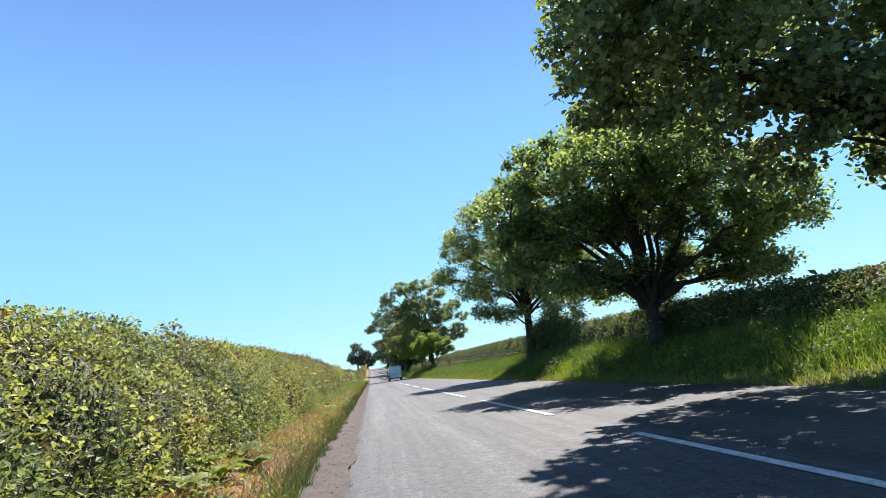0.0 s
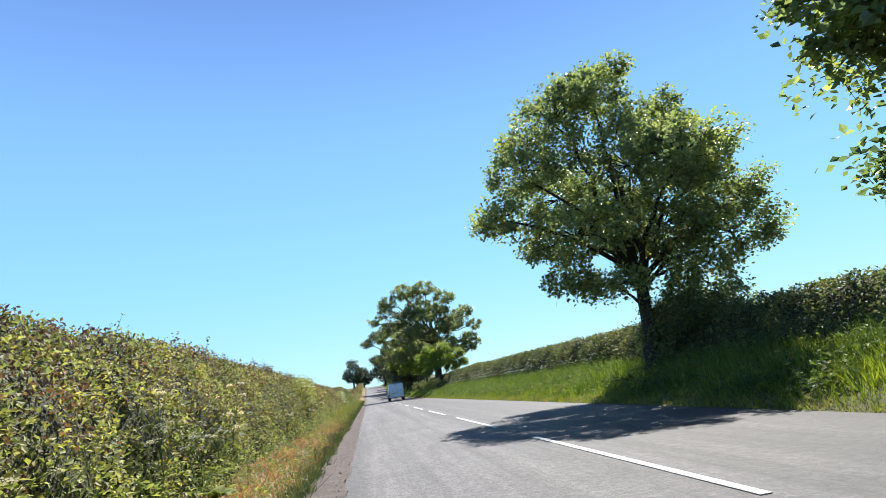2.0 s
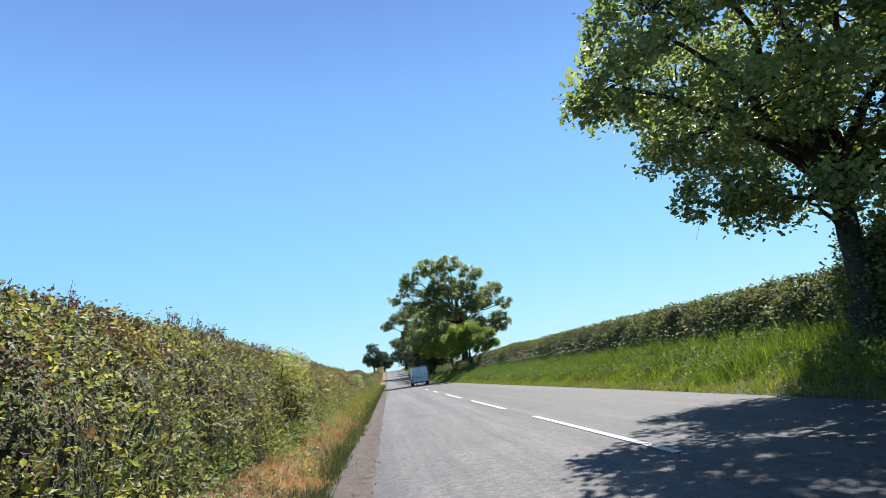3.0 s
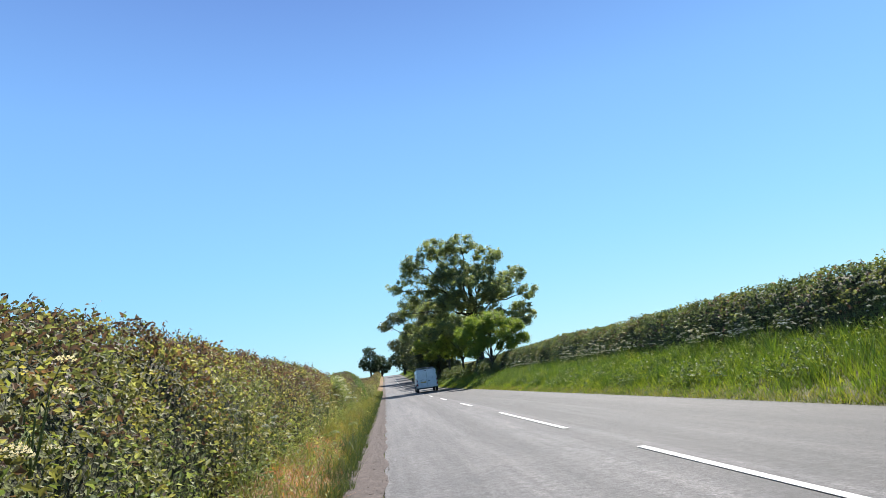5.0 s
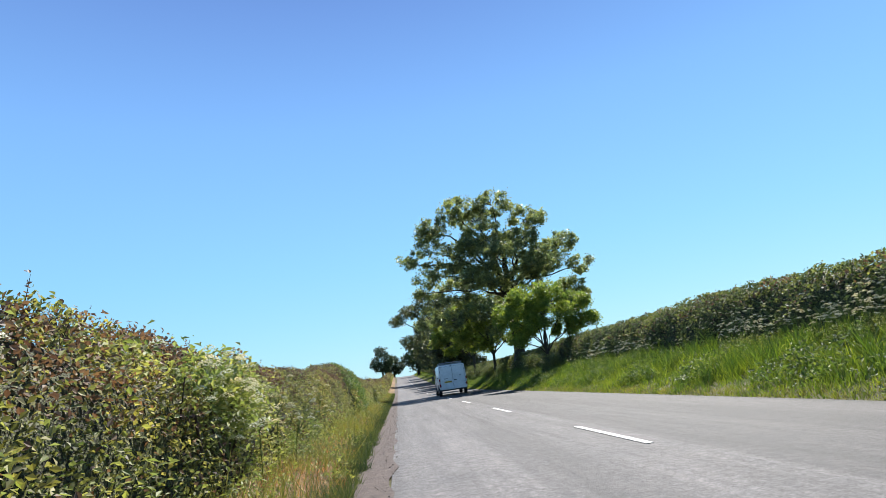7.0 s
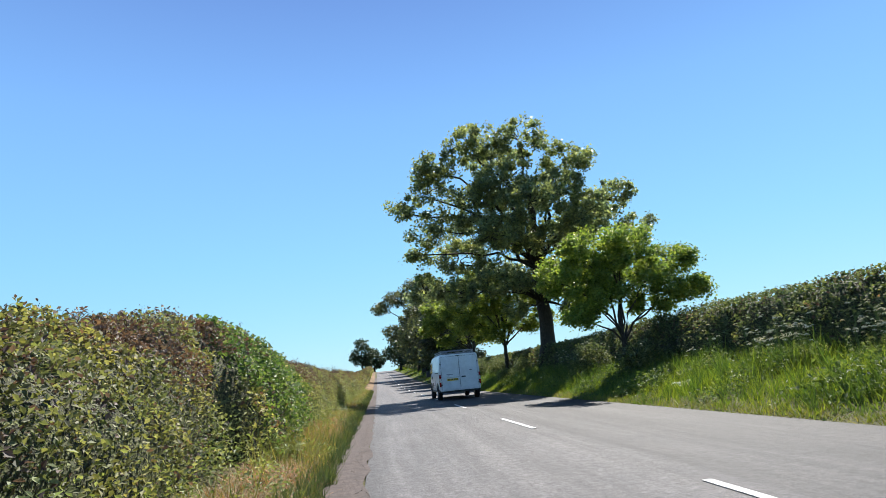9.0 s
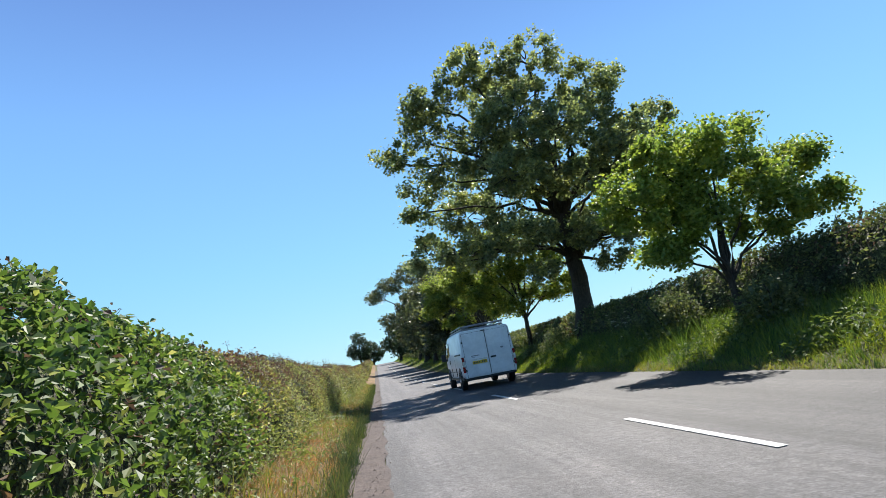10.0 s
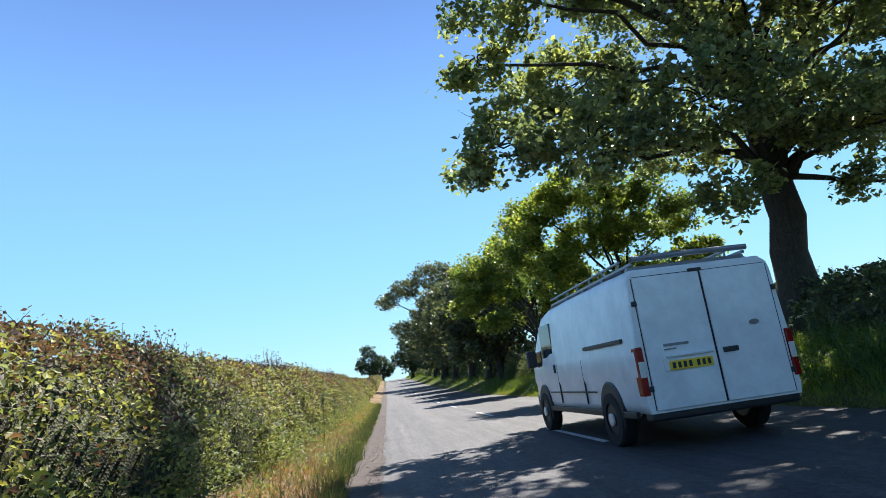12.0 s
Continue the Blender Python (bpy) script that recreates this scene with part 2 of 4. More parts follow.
# ---- mesh helpers ----
def mesh_of(name, verts, faces, mat, smooth=False):
    me = bpy.data.meshes.new(name)
    verts = np.asarray(verts, dtype=np.float32)
    faces = np.asarray(faces, dtype=np.int32)
    k = faces.shape[1]
    me.vertices.add(len(verts))
    me.vertices.foreach_set("co", verts.ravel())
    me.loops.add(faces.size)
    me.loops.foreach_set("vertex_index", faces.ravel())
    me.polygons.add(len(faces))
    me.polygons.foreach_set("loop_start", np.arange(0, faces.size, k, dtype=np.int32))
    me.polygons.foreach_set("use_smooth", np.full(len(faces), smooth))
    me.update(calc_edges=True)
    me.materials.append(mat)
    return me


def link(name, me, parent=None, label=""):
    ob = new(name, me)
    ob.parent = parent
    if label:
        ob["label"] = label
    return ob


def part(name, bm, mat, parent, label=""):
    me = bpy.data.meshes.new(name)
    bm.to_mesh(me)
    bm.free()
    me.materials.append(mat)
    return link(name, me, parent, label)


def thing(name, at, label, category, group="", kind=""):
    ob = new(name)
    ob.location = at
    ob.empty_display_size = 0.2
    return tagged(ob, label, category, group, kind)


def tube(points, radii, sides=7):
    """Rings along a line, as vertices and quads."""
    p = np.asarray(points, float)
    d = np.gradient(p, axis=0)
    d /= np.linalg.norm(d, axis=1)[:, None] + 1e-9
    ref = np.where(np.abs(d[:, 2:3]) > 0.9, [[1.0, 0, 0]], [[0, 0, 1.0]])
    u = np.cross(d, ref)
    u /= np.linalg.norm(u, axis=1)[:, None] + 1e-9
    v = np.cross(d, u)
    a = np.linspace(0, 2 * np.pi, sides, endpoint=False)
    ring = u[:, None] * np.cos(a)[None, :, None] + v[:, None] * np.sin(a)[None, :, None]
    verts = (p[:, None] + ring * np.asarray(radii)[:, None, None]).reshape(-1, 3)
    n = len(p)
    i, j = np.meshgrid(np.arange(n - 1), np.arange(sides), indexing="ij")
    k = (j + 1) % sides
    faces = np.stack([i * sides + j, i * sides + k, (i + 1) * sides + k, (i + 1) * sides + j], -1).reshape(-1, 4)
    return verts, faces


def joined(pieces):
    vs, fs, off = [], [], 0
    for v, f in pieces:
        vs.append(v)
        fs.append(f + off)
        off += len(v)
    return np.concatenate(vs), np.concatenate(fs)


def unit(n):
    v = rng.normal(size=(n, 3))
    return v / np.linalg.norm(v, axis=1)[:, None]


def leaves(centres, size, up=0.4, wide=0.6, spread=0.35, corners=4):
    """A pointed four-cornered leaf at each centre, facing all ways, upward by choice."""
    n = len(centres)
    nrm = unit(n)
    nrm[:, 2] = np.abs(nrm[:, 2]) + up
    nrm /= np.linalg.norm(nrm, axis=1)[:, None]
    a = np.cross(nrm, unit(n))
    a /= np.linalg.norm(a, axis=1)[:, None] + 1e-9
    b = np.cross(nrm, a)
    s = (size * (1 + spread * rng.uniform(-1, 1, n)))[:, None]
    fold = nrm * s * 0.12
    if corners == 6:
        k = b * s * 0.5 * wide
        v = np.stack([centres - a * s * 0.5, centres - a * s * 0.2 + k + fold, centres + a * s * 0.2 + k * 0.8 + fold, centres + a * s * 0.55,
                      centres + a * s * 0.2 - k * 0.8 + fold, centres - a * s * 0.2 - k + fold], 1)
        return v.reshape(-1, 3), np.arange(6 * n).reshape(-1, 6)
    v = np.stack([centres - a * s * 0.5, centres + b * s * 0.5 * wide + fold, centres + a * s * 0.5, centres - b * s * 0.5 * wide + fold], 1)
    return v.reshape(-1, 3), np.arange(4 * n).reshape(-1, 4)


# ---- the lie of the land ----
def wave(y, seed, length):
    """A smooth uneven line along the road, about -1 to 1."""
    r = np.random.default_rng(seed)
    out = np.zeros_like(np.asarray(y, float))
    for k in range(5):
        out += np.sin(np.asarray(y) * 2 * np.pi / (length * r.uniform(0.4, 1.6)) + r.uniform(0, 6.28)) / 5 * 1.6
    return out


LEFT, MID, RIGHT = -4.56, -1.5, 1.86


def rise(y):
    """The road runs level, then climbs to a brow."""
    y = np.asarray(y, float)
    s = np.clip((y - 105) / 225, 0, 1)
    return 5.2 * s * s * (3 - 2 * s) - np.clip(y - 340, 0, 4000) * 0.002


XS = [-2500, -700, -200, -60, -20, -12, -9, -7.6, -6.6, -6.0, -5.5, -5.1, -4.5, 1.8, 2.15, 2.7, 3.4, 4.2, 5.0, 6.0, 7.5, 12, 25, 60, 200, 700, 2500]
ZS = [0, 0, 0.3, 0.5, 0.6, 0.6, 0.55, 0.5, 0.4, 0.26, 0.12, 0.0, -0.03, -0.03, 0.06, 0.18, 0.36, 0.56, 0.72, 0.8, 0.9, 1.0, 1.3, 1.8, 2.2, 1, 0]


def ground_z(x, y):
    return np.interp(x, XS, ZS) + rise(y)


def sheet(name, xs, ys, zfun, mat, wobble=0.0):
    xx, yy = np.meshgrid(xs, ys)
    zz = zfun(xx, yy) + (wobble * rng.uniform(-1, 1, xx.shape) if wobble else 0)
    v = np.stack([xx, yy, zz], -1).reshape(-1, 3)
    nx, ny = len(xs), len(ys)
    j, i = np.meshgrid(np.arange(ny - 1), np.arange(nx - 1), indexing="ij")
    f = np.stack([j * nx + i, j * nx + i + 1, (j + 1) * nx + i + 1, (j + 1) * nx + i], -1).reshape(-1, 4)
    return link(name, mesh_of(name, v, f, mat, True))


YS = np.concatenate([[-1500, -400, -120, -40], np.arange(-20, 160, 4), np.arange(160, 360, 10), [400, 500, 700, 1200, 2500]])
ground = tagged(sheet("ground", np.array(XS), YS, ground_z, M_SOIL), "rough earth and grass under the verges and fields", "ground", kind="structure")
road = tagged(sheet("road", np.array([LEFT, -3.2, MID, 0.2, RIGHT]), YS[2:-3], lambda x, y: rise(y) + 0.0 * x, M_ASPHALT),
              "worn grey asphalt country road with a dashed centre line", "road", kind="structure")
edge_x = np.linspace(-5.02, LEFT + 0.02, 4)
gravel = tagged(sheet("gravel_edge", edge_x, np.arange(-20, 200, 0.5), lambda x, y: rise(y) + 0.008 + 0.02 * (LEFT - x), M_GRAVEL, 0.002),
                "narrow reddish strip of crumbled gravel beside the asphalt", "road edge", kind="structure")
for vert in gravel.data.vertices:
    if vert.co.x > LEFT:
        at = np.array([vert.co.y])
        vert.co.x += 0.045 * wave(at, 91, 2.6)[0] + 0.03 * wave(at, 92, 1.3)[0]


def dash(y0, length):
    n = 6
    ys = np.linspace(0, length, n)
    v = []
    for y in ys:
        z = float(rise(y0 + y)) + 0.005
        v += [(-0.048, y, z), (0.048, y, z), (-0.048, y, z + 0.004), (0.048, y, z + 0.004)]
    f = []
    for k in range(n - 1):
        a, b = 4 * k, 4 * k + 4
        f += [(a + 2, a + 3, b + 3, b + 2), (a, a + 2, b + 2, b), (a + 3, a + 1, b + 1, b + 3)]
    f += [(0, 1, 3, 2), (4 * n - 4, 4 * n - 2, 4 * n - 1, 4 * n - 3)]
    ob = link("centre_dash", mesh_of("centre_dash", v, f, M_LINE), road)
    ob.location = (MID, y0, 0)


for k in range(-2, 5):
    dash(7.7 + 9 * k, 6.0)
for k in range(0, 22):
    dash(55.06 + 9 * k, 3.0)


# ---- trees ----
def bend(a, b, n=6, sag=0.1):
    """A crooked line from a to b."""
    a, b = np.asarray(a, float), np.asarray(b, float)
    t = np.linspace(0, 1, n)[:, None]
    p = a + (b - a) * t
    length = np.linalg.norm(b - a)
    w = rng.normal(size=(n, 3)) * length * 0.05
    w[0] = w[-1] = 0
    p += w
    p[:, 2] += np.sin(t[:, 0] * np.pi) * length * sag
    return p


def limb_line(a, b, n=8):
    """A limb that leaves upwards and bows out to b."""
    a, b = np.asarray(a, float), np.asarray(b, float)
    length = np.linalg.norm(b - a)
    c = a + (b - a) * [0.28, 0.28, 0.55] + [0, 0, 0.12 * length]
    t = np.linspace(0, 1, n)[:, None]
    p = a * (1 - t) ** 2 + 2 * c * t * (1 - t) + b * t * t
    p[1:-1] += rng.normal(size=(n - 2, 3)) * length * 0.022
    return p


def tree(name, base, trunk_r, fork, lobes, count, size, mat, label, group="", lean=(0, 0), clumps=14, corners=4, fill=0.38, puff=0.8, loose=0.3):
    """lobes: (x, y, z, rx, ry, rz) of the crown's masses, from the tree's foot."""
    ob = thing(name, (*base, float(ground_z(base[0], base[1])) - 0.05), label, "tree", group)
    fork_at = np.array([lean[0], lean[1], fork])
    top = np.array([lean[0] * 1.6, lean[1] * 1.6, max(l[2] for l in lobes) * 0.95])
    n = 9
    t = np.linspace(0, 1, n)
    line = np.stack([lean[0] * t, lean[1] * t, fork * t], 1)
    line[1:-1, :2] += rng.normal(size=(n - 2, 2)) * trunk_r * 0.12
    flare = trunk_r * (1 + 0.7 * np.exp(-t * fork / (trunk_r * 1.6))) * (1 - 0.25 * t)
    v, f = tube(line, flare, 14)
    link("trunk", mesh_of("trunk", v, f, M_BARK, True), ob)
    lead = limb_line(fork_at - [0, 0, 0.1], top * [1, 1, 0.86], 8)
    v, f = tube(lead, np.linspace(trunk_r * 0.74, trunk_r * 0.16, 8), 10)
    link("leader", mesh_of("leader", v, f, M_BARK, True), ob)
    centres, twigs = [], []
    for l in lobes:
        c, r = np.array(l[:3]), np.array(l[3:])
        low = l[2] < fork * 1.15
        ln = limb_line(fork_at - [0, 0, fork * (0.35 if low else 0.04)], c + ([0, 0, -0.25 * r[2]]), 8)
        r0 = trunk_r * (0.42 if l[2] > fork * 1.5 else 0.3) * (0.75 if trunk_r > 0.35 else 1)
        v, f = tube(ln, np.linspace(r0, r0 * 0.28, 8), 8)
        link("limb", mesh_of("limb", v, f, M_BARK, True), ob)
        k = max(12, int(1.75 * clumps * (r[0] * r[1] * r[2]) ** (2 / 3)))
        d = unit(k)
        d[:, 2] = d[:, 2] * 0.9 + 0.08
        cl = c + d * r * rng.uniform(fill, 1.0, (k, 1)) ** 0.6
        centres.append(cl)
        for q in cl[:: 5 if size < 0.2 else 16]:
            tw = bend(c + (q - c) * rng.uniform(0.0, 0.25), q, 5, 0.05)
            rr = r0 * 0.25
            twigs.append(tube(tw, np.linspace(rr, rr * 0.25, 5), 5))
            for _ in range(2):
                e = q + unit(1)[0] * 0.55
                twigs.append(tube(bend(tw[3], e, 4, 0.0), np.linspace(rr * 0.4, rr * 0.12, 4), 4))
    v, f = joined(twigs)
    tagged(link("branchwork", mesh_of("branchwork", v, f, M_BARK, True), ob), kind="stuff")
    centres = np.concatenate(centres)
    each = max(8, count // len(centres))
    rad = puff * rng.uniform(0.25, 0.75, len(centres)) * (size / 0.13) ** 0.5
    off = unit(len(centres) * each) * (rng.uniform(0, 1, (len(centres) * each, 1)) ** 0.45)
    off[:, 2] *= 0.85
    pos = np.repeat(centres, each, 0) + off * np.repeat(rad, each)[:, None]
    pos[:, 2] -= (off[:, 0] ** 2 + off[:, 1] ** 2) * np.repeat(rad, each) * 0.15
    stray = rng.integers(0, len(pos), int(len(pos) * loose))
    pos[stray] += np.clip(rng.normal(0, 0.04 + 0.4 * loose * (size / 0.13) ** 0.5, (len(stray), 3)), -0.32, 0.32)
    v, f = leaves(pos, size, 0.3, 0.75, corners=corners)
    tagged(link("crown", mesh_of("crown", v, f, mat), ob), kind="stuff")
    return ob


ROW = "trees along the hedge"
tree("roadside_tree", (4.9, 6.3), 0.24, 2.6,
     [(-5.1, 0.4, 5.1, 0.65, 1.8, 0.8), (-4.4, 0.4, 4.6, 1.0, 2.0, 0.5), (-4.7, 0.4, 6.2, 0.9, 2.0, 0.9), (-3.5, 0.3, 5.4, 1.6, 2.4, 1.2), (-3.0, 0.3, 4.0, 1.2, 2.2, 0.7), (-1.6, 0.3, 3.3, 1.2, 2.2, 0.8), (-2.0, 0.3, 6.6, 2.2, 2.6, 1.5), (0.6, 0.3, 7.0, 2.4, 2.6, 1.6), (2.4, 0.3, 5.0, 2.0, 2.4, 1.8), (0.4, 0.2, 4.2, 2.0, 2.2, 1.4), (1.4, 0.6, 2.8, 1.6, 1.6, 0.8), (-1.5, 2.8, 5.6, 1.8, 1.6, 1.0), (-3.2, 2.6, 5.0, 1.4, 1.4, 0.8)],
     49000, 0.13, M_TREE, "broad leafy tree with branches reaching over the road", ROW, clumps=11, corners=6, loose=0.15)
tree("roadside_tree", (4.2, 15.1), 0.25, 1.35,
     [(-3.7, 0.5, 4.7, 1.0, 1.4, 1.2), (-2.5, 0.3, 5.9, 1.4, 1.9, 0.9), (-0.6, 0.3, 6.5, 1.6, 2.2, 0.75), (1.5, 0.3, 6.1, 1.6, 2.6, 0.9), (3.5, 0, 4.9, 1.3, 2.4, 0.9), (4.5, 0, 3.5, 0.8, 1.8, 0.8), (-3.3, 0.5, 3.5, 0.9, 1.3, 0.7), (-1.8, 0.3, 4.1, 1.6, 2.0, 1.1), (0.4, 0.4, 4.5, 2.0, 2.8, 1.1), (2.4, 0, 3.2, 1.6, 2.0, 0.7), (-1.8, 0.3, 2.5, 1.3, 2.0, 0.4), (0.6, 1.0, 2.5, 1.4, 1.4, 0.5), (2.8, 0, 2.4, 1.2, 1.6, 0.6), (3.8, 0, 2.2, 0.8, 1.2, 0.5),
      (0.2, 3.2, 5.2, 1.7, 1.4, 0.9), (-2.0, 2.8, 4.8, 1.2, 1.2, 0.9), (-1.5, 3.4, 3.9, 1.0, 1.0, 0.65), (-0.8, 3.8, 2.6, 0.9, 0.8, 0.4), (0.9, 4.2, 2.4, 1.1, 0.9, 0.55), (2.2, 3.6, 2.3, 1.0, 0.9, 0.5), (0.8, 2.8, 4.6, 1.6, 1.4, 0.9), (0.4, -3.0, 4.8, 1.8, 1.2, 0.9), (-1.7, -2.6, 5.0, 1.4, 1.2, 0.8), (2.6, -2.8, 3.6, 1.3, 1.2, 0.8)],
     95000, 0.128, M_TREE3, "round-headed dark green tree forking low beside a hedge", ROW, clumps=19, loose=0.14)
tree("roadside_tree", (4.3, 29.6), 0.24, 2.6,
     [(-4.0, -0.8, 5.0, 0.8, 1.6, 0.5), (-3.1, -0.4, 6.5, 1.1, 2.0, 1.0), (-1.8, -0.4, 8.1, 1.1, 2.2, 1.0), (-0.4, -0.4, 8.8, 1.1, 2.2, 0.9), (1.1, -0.4, 7.6, 1.0, 1.8, 0.9), (2.6, -0.4, 6.0, 1.0, 1.8, 0.9), (3.7, -0.4, 5.0, 0.8, 1.8, 0.7), (0.3, -0.4, 6.4, 2.4, 2.6, 1.5), (-1.8, -0.4, 4.3, 1.8, 2.4, 1.0), (-2.0, 0.2, 3.0, 0.9, 1.4, 0.4), (-0.9, -0.4, 2.7, 1.0, 1.4, 0.4), (1.0, -0.4, 4.3, 1.6, 2.2, 1.0), (3.2, -0.4, 3.9, 1.4, 1.8, 0.9), (2.2, -0.3, 2.4, 1.3, 1.2, 0.9), (1.6, -0.3, 3.3, 1.2, 1.0, 0.8), (2.6, -0.3, 1.3, 1.2, 1.0, 0.7), (1.2, -0.2, 1.5, 0.9, 0.8, 0.8), (-1.0, 2.6, 6.4, 1.8, 1.4, 1.3), (1.2, 2.6, 5.2, 1.7, 1.3, 1.2), (0.4, -3.2, 5.6, 1.8, 1.2, 1.2)],
     74000, 0.118, M_TREE2, "tall open tree with fresh green leaves and a dark trunk", ROW, (0.12, 0), 22, loose=0.16)
tree("large_tree", (5.7, 96.3), 0.45, 6.3,
     [(-7.9, -1.5, 10.0, 0.9, 0.6, 0.8), (-6.4, -1.3, 10.9, 1.2, 0.8, 1.0), (-5.6, -1.8, 12.2, 1.3, 1.0, 1.1), (-3.6, -2.0, 13.5, 1.6, 2.0, 1.15), (-0.6, -1.8, 13.7, 1.7, 2.2, 1.1), (2.0, -2.0, 12.2, 1.5, 2.0, 1.1), (-1.8, 1.0, 13.2, 2.0, 1.6, 1.0), (4.4, -1.5, 9.8, 1.5, 2.0, 1.0), (5.7, -1.5, 8.0, 1.1, 1.6, 0.8), (4.8, -1.0, 6.3, 1.3, 1.6, 0.8),
      (-7.2, -1.4, 7.5, 1.1, 0.9, 1.0), (-7.1, -1.5, 5.2, 1.2, 1.6, 0.9), (-5.4, -2.3, 4.7, 1.4, 1.7, 0.8), (-3.0, -3.0, 5.3, 1.5, 2.0, 1.0), (-5.9, -1.8, 8.8, 1.3, 1.1, 1.0), (-4.0, -1.8, 9.7, 1.8, 2.0, 1.3), (-2.0, -3.0, 10.7, 2.0, 2.0, 1.3), (0.6, -3.0, 9.9, 2.0, 2.0, 1.3), (2.6, -1.5, 8.5, 1.7, 2.2, 1.2), (-4.6, 0.5, 7.1, 1.9, 2.0, 1.2), (-2.0, -3.4, 7.6, 1.9, 1.8, 1.1), (0.5, -3.4, 7.1, 1.8, 1.6, 1.0), (3.0, -2.0, 5.3, 1.6, 1.8, 0.9), (0.9, -3.0, 4.6, 1.5, 1.5, 0.7), (1.4, -2.0, 3.5, 1.0, 1.1, 0.5), (-1.8, -1.5, 3.6, 0.8, 1.0, 0.45), (1.6, -1.0, 5.8, 1.7, 1.8, 0.9), (4.2, -1.2, 4.9, 1.4, 1.6, 0.7), (5.7, -0.6, 5.8, 0.9, 1.2, 0.7), (-0.4, -2.6, 5.0, 1.3, 1.3, 0.7), (-6.6, -1.6, 11.9, 0.9, 0.7, 0.7),
      (0.0, 3.0, 11.4, 2.4, 1.6, 1.4), (-3.0, 3.0, 9.0, 2.1, 1.6, 1.3), (3.0, 3.0, 9.0, 1.9, 1.5, 1.2), (0.0, 3.4, 6.6, 2.1, 1.5, 1.1), (-1.5, -5.4, 8.8, 1.7, 1.3, 1.1), (1.5, -5.2, 8.2, 1.6, 1.3, 1.0), (-3.6, -5.0, 7.3, 1.5, 1.3, 0.9)],
     108000, 0.155, M_TREE, "very large spreading tree with a thick bare trunk", ROW, (-0.1, -0.6), 11, fill=0.45, puff=0.68, loose=0.2)
tree("small_tree", (4.4, 82.2), 0.11, 1.2,
     [(-2.2, 0, 3.6, 0.7, 1.2, 0.7), (-1.1, 0, 4.5, 1.0, 1.3, 0.6), (0.6, 0, 4.75, 1.0, 1.3, 0.55), (1.9, 0, 3.9, 1.0, 1.2, 0.7), (2.7, 0, 2.8, 0.6, 1.0, 0.5), (0.3, 0, 3.4, 1.6, 1.3, 0.85), (-1.2, 0, 2.7, 0.9, 1.1, 0.5), (1.5, 0, 2.5, 1.0, 1.1, 0.5), (-1.6, 0, 2.1, 0.5, 0.8, 0.35)],
     36000, 0.11, M_LIME, "small bright yellow-green tree with several thin stems", ROW, clumps=18, loose=0.16)
tree("young_tree", (4.9, 104.3), 0.16, 2.2,
     [(-3.9, 0, 5.2, 0.9, 1.5, 0.9), (-2.9, 0, 6.4, 1.1, 1.6, 0.8), (-1.2, 0, 7.0, 1.2, 1.8, 0.8), (0.7, 0, 6.7, 1.3, 1.8, 0.8), (2.2, 0, 5.5, 1.1, 1.8, 0.8), (2.9, 0, 3.9, 0.7, 1.5, 0.8), (-0.5, 0, 5.2, 2.0, 1.8, 1.0), (-2.6, 0, 3.9, 1.4, 1.5, 0.8), (1.2, 0, 3.6, 1.4, 1.6, 0.7), (-1.0, 0, 3.0, 1.3, 1.3, 0.5)],
     44000, 0.14, M_YOUNG, "young tree with sunlit yellow-green leaves", ROW, loose=0.16)
tree("young_tree", (4.7, 117.4), 0.2, 2.4,
     [(-3.7, 0, 4.9, 1.2, 1.6, 0.9), (-3.1, 0, 6.7, 1.3, 1.6, 0.9), (-1.2, 0, 7.7, 1.4, 1.8, 0.9), (0.5, 0, 6.8, 1.4, 1.8, 1.0), (-1.5, 0, 5.6, 1.6, 1.6, 1.0), (1.2, 0, 4.6, 1.3, 1.5, 0.9), (-2.0, 0, 3.6, 1.2, 1.3, 0.6), (2.6, 0, 5.6, 1.3, 1.6, 1.0)],
     30000, 0.17, M_YOUNG, "young tree with light green leaves over the verge", ROW, loose=0.16)
for y, h, r in ((127, 10.5, 3.6), (136, 11.0, 3.8), (147, 12.0, 4.0), (160, 13.0, 4.0)):
    x = 4.6 + rng.uniform(-0.5, 0.5)
    r, h = r * rng.uniform(0.8, 1.1), h * rng.uniform(0.9, 1.08)
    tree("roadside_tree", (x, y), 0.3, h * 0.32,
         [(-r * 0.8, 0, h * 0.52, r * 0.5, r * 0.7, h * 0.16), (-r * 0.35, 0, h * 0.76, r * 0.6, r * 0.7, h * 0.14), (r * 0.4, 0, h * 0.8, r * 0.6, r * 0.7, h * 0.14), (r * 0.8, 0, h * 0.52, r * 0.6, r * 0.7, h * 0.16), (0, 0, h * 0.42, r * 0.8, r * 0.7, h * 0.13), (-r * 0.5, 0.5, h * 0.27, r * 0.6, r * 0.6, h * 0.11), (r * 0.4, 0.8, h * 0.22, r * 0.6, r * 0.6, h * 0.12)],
         15000, 0.3, M_ROW_SHADE, "full tree in the roadside row, its shade put into dark leaves", ROW)
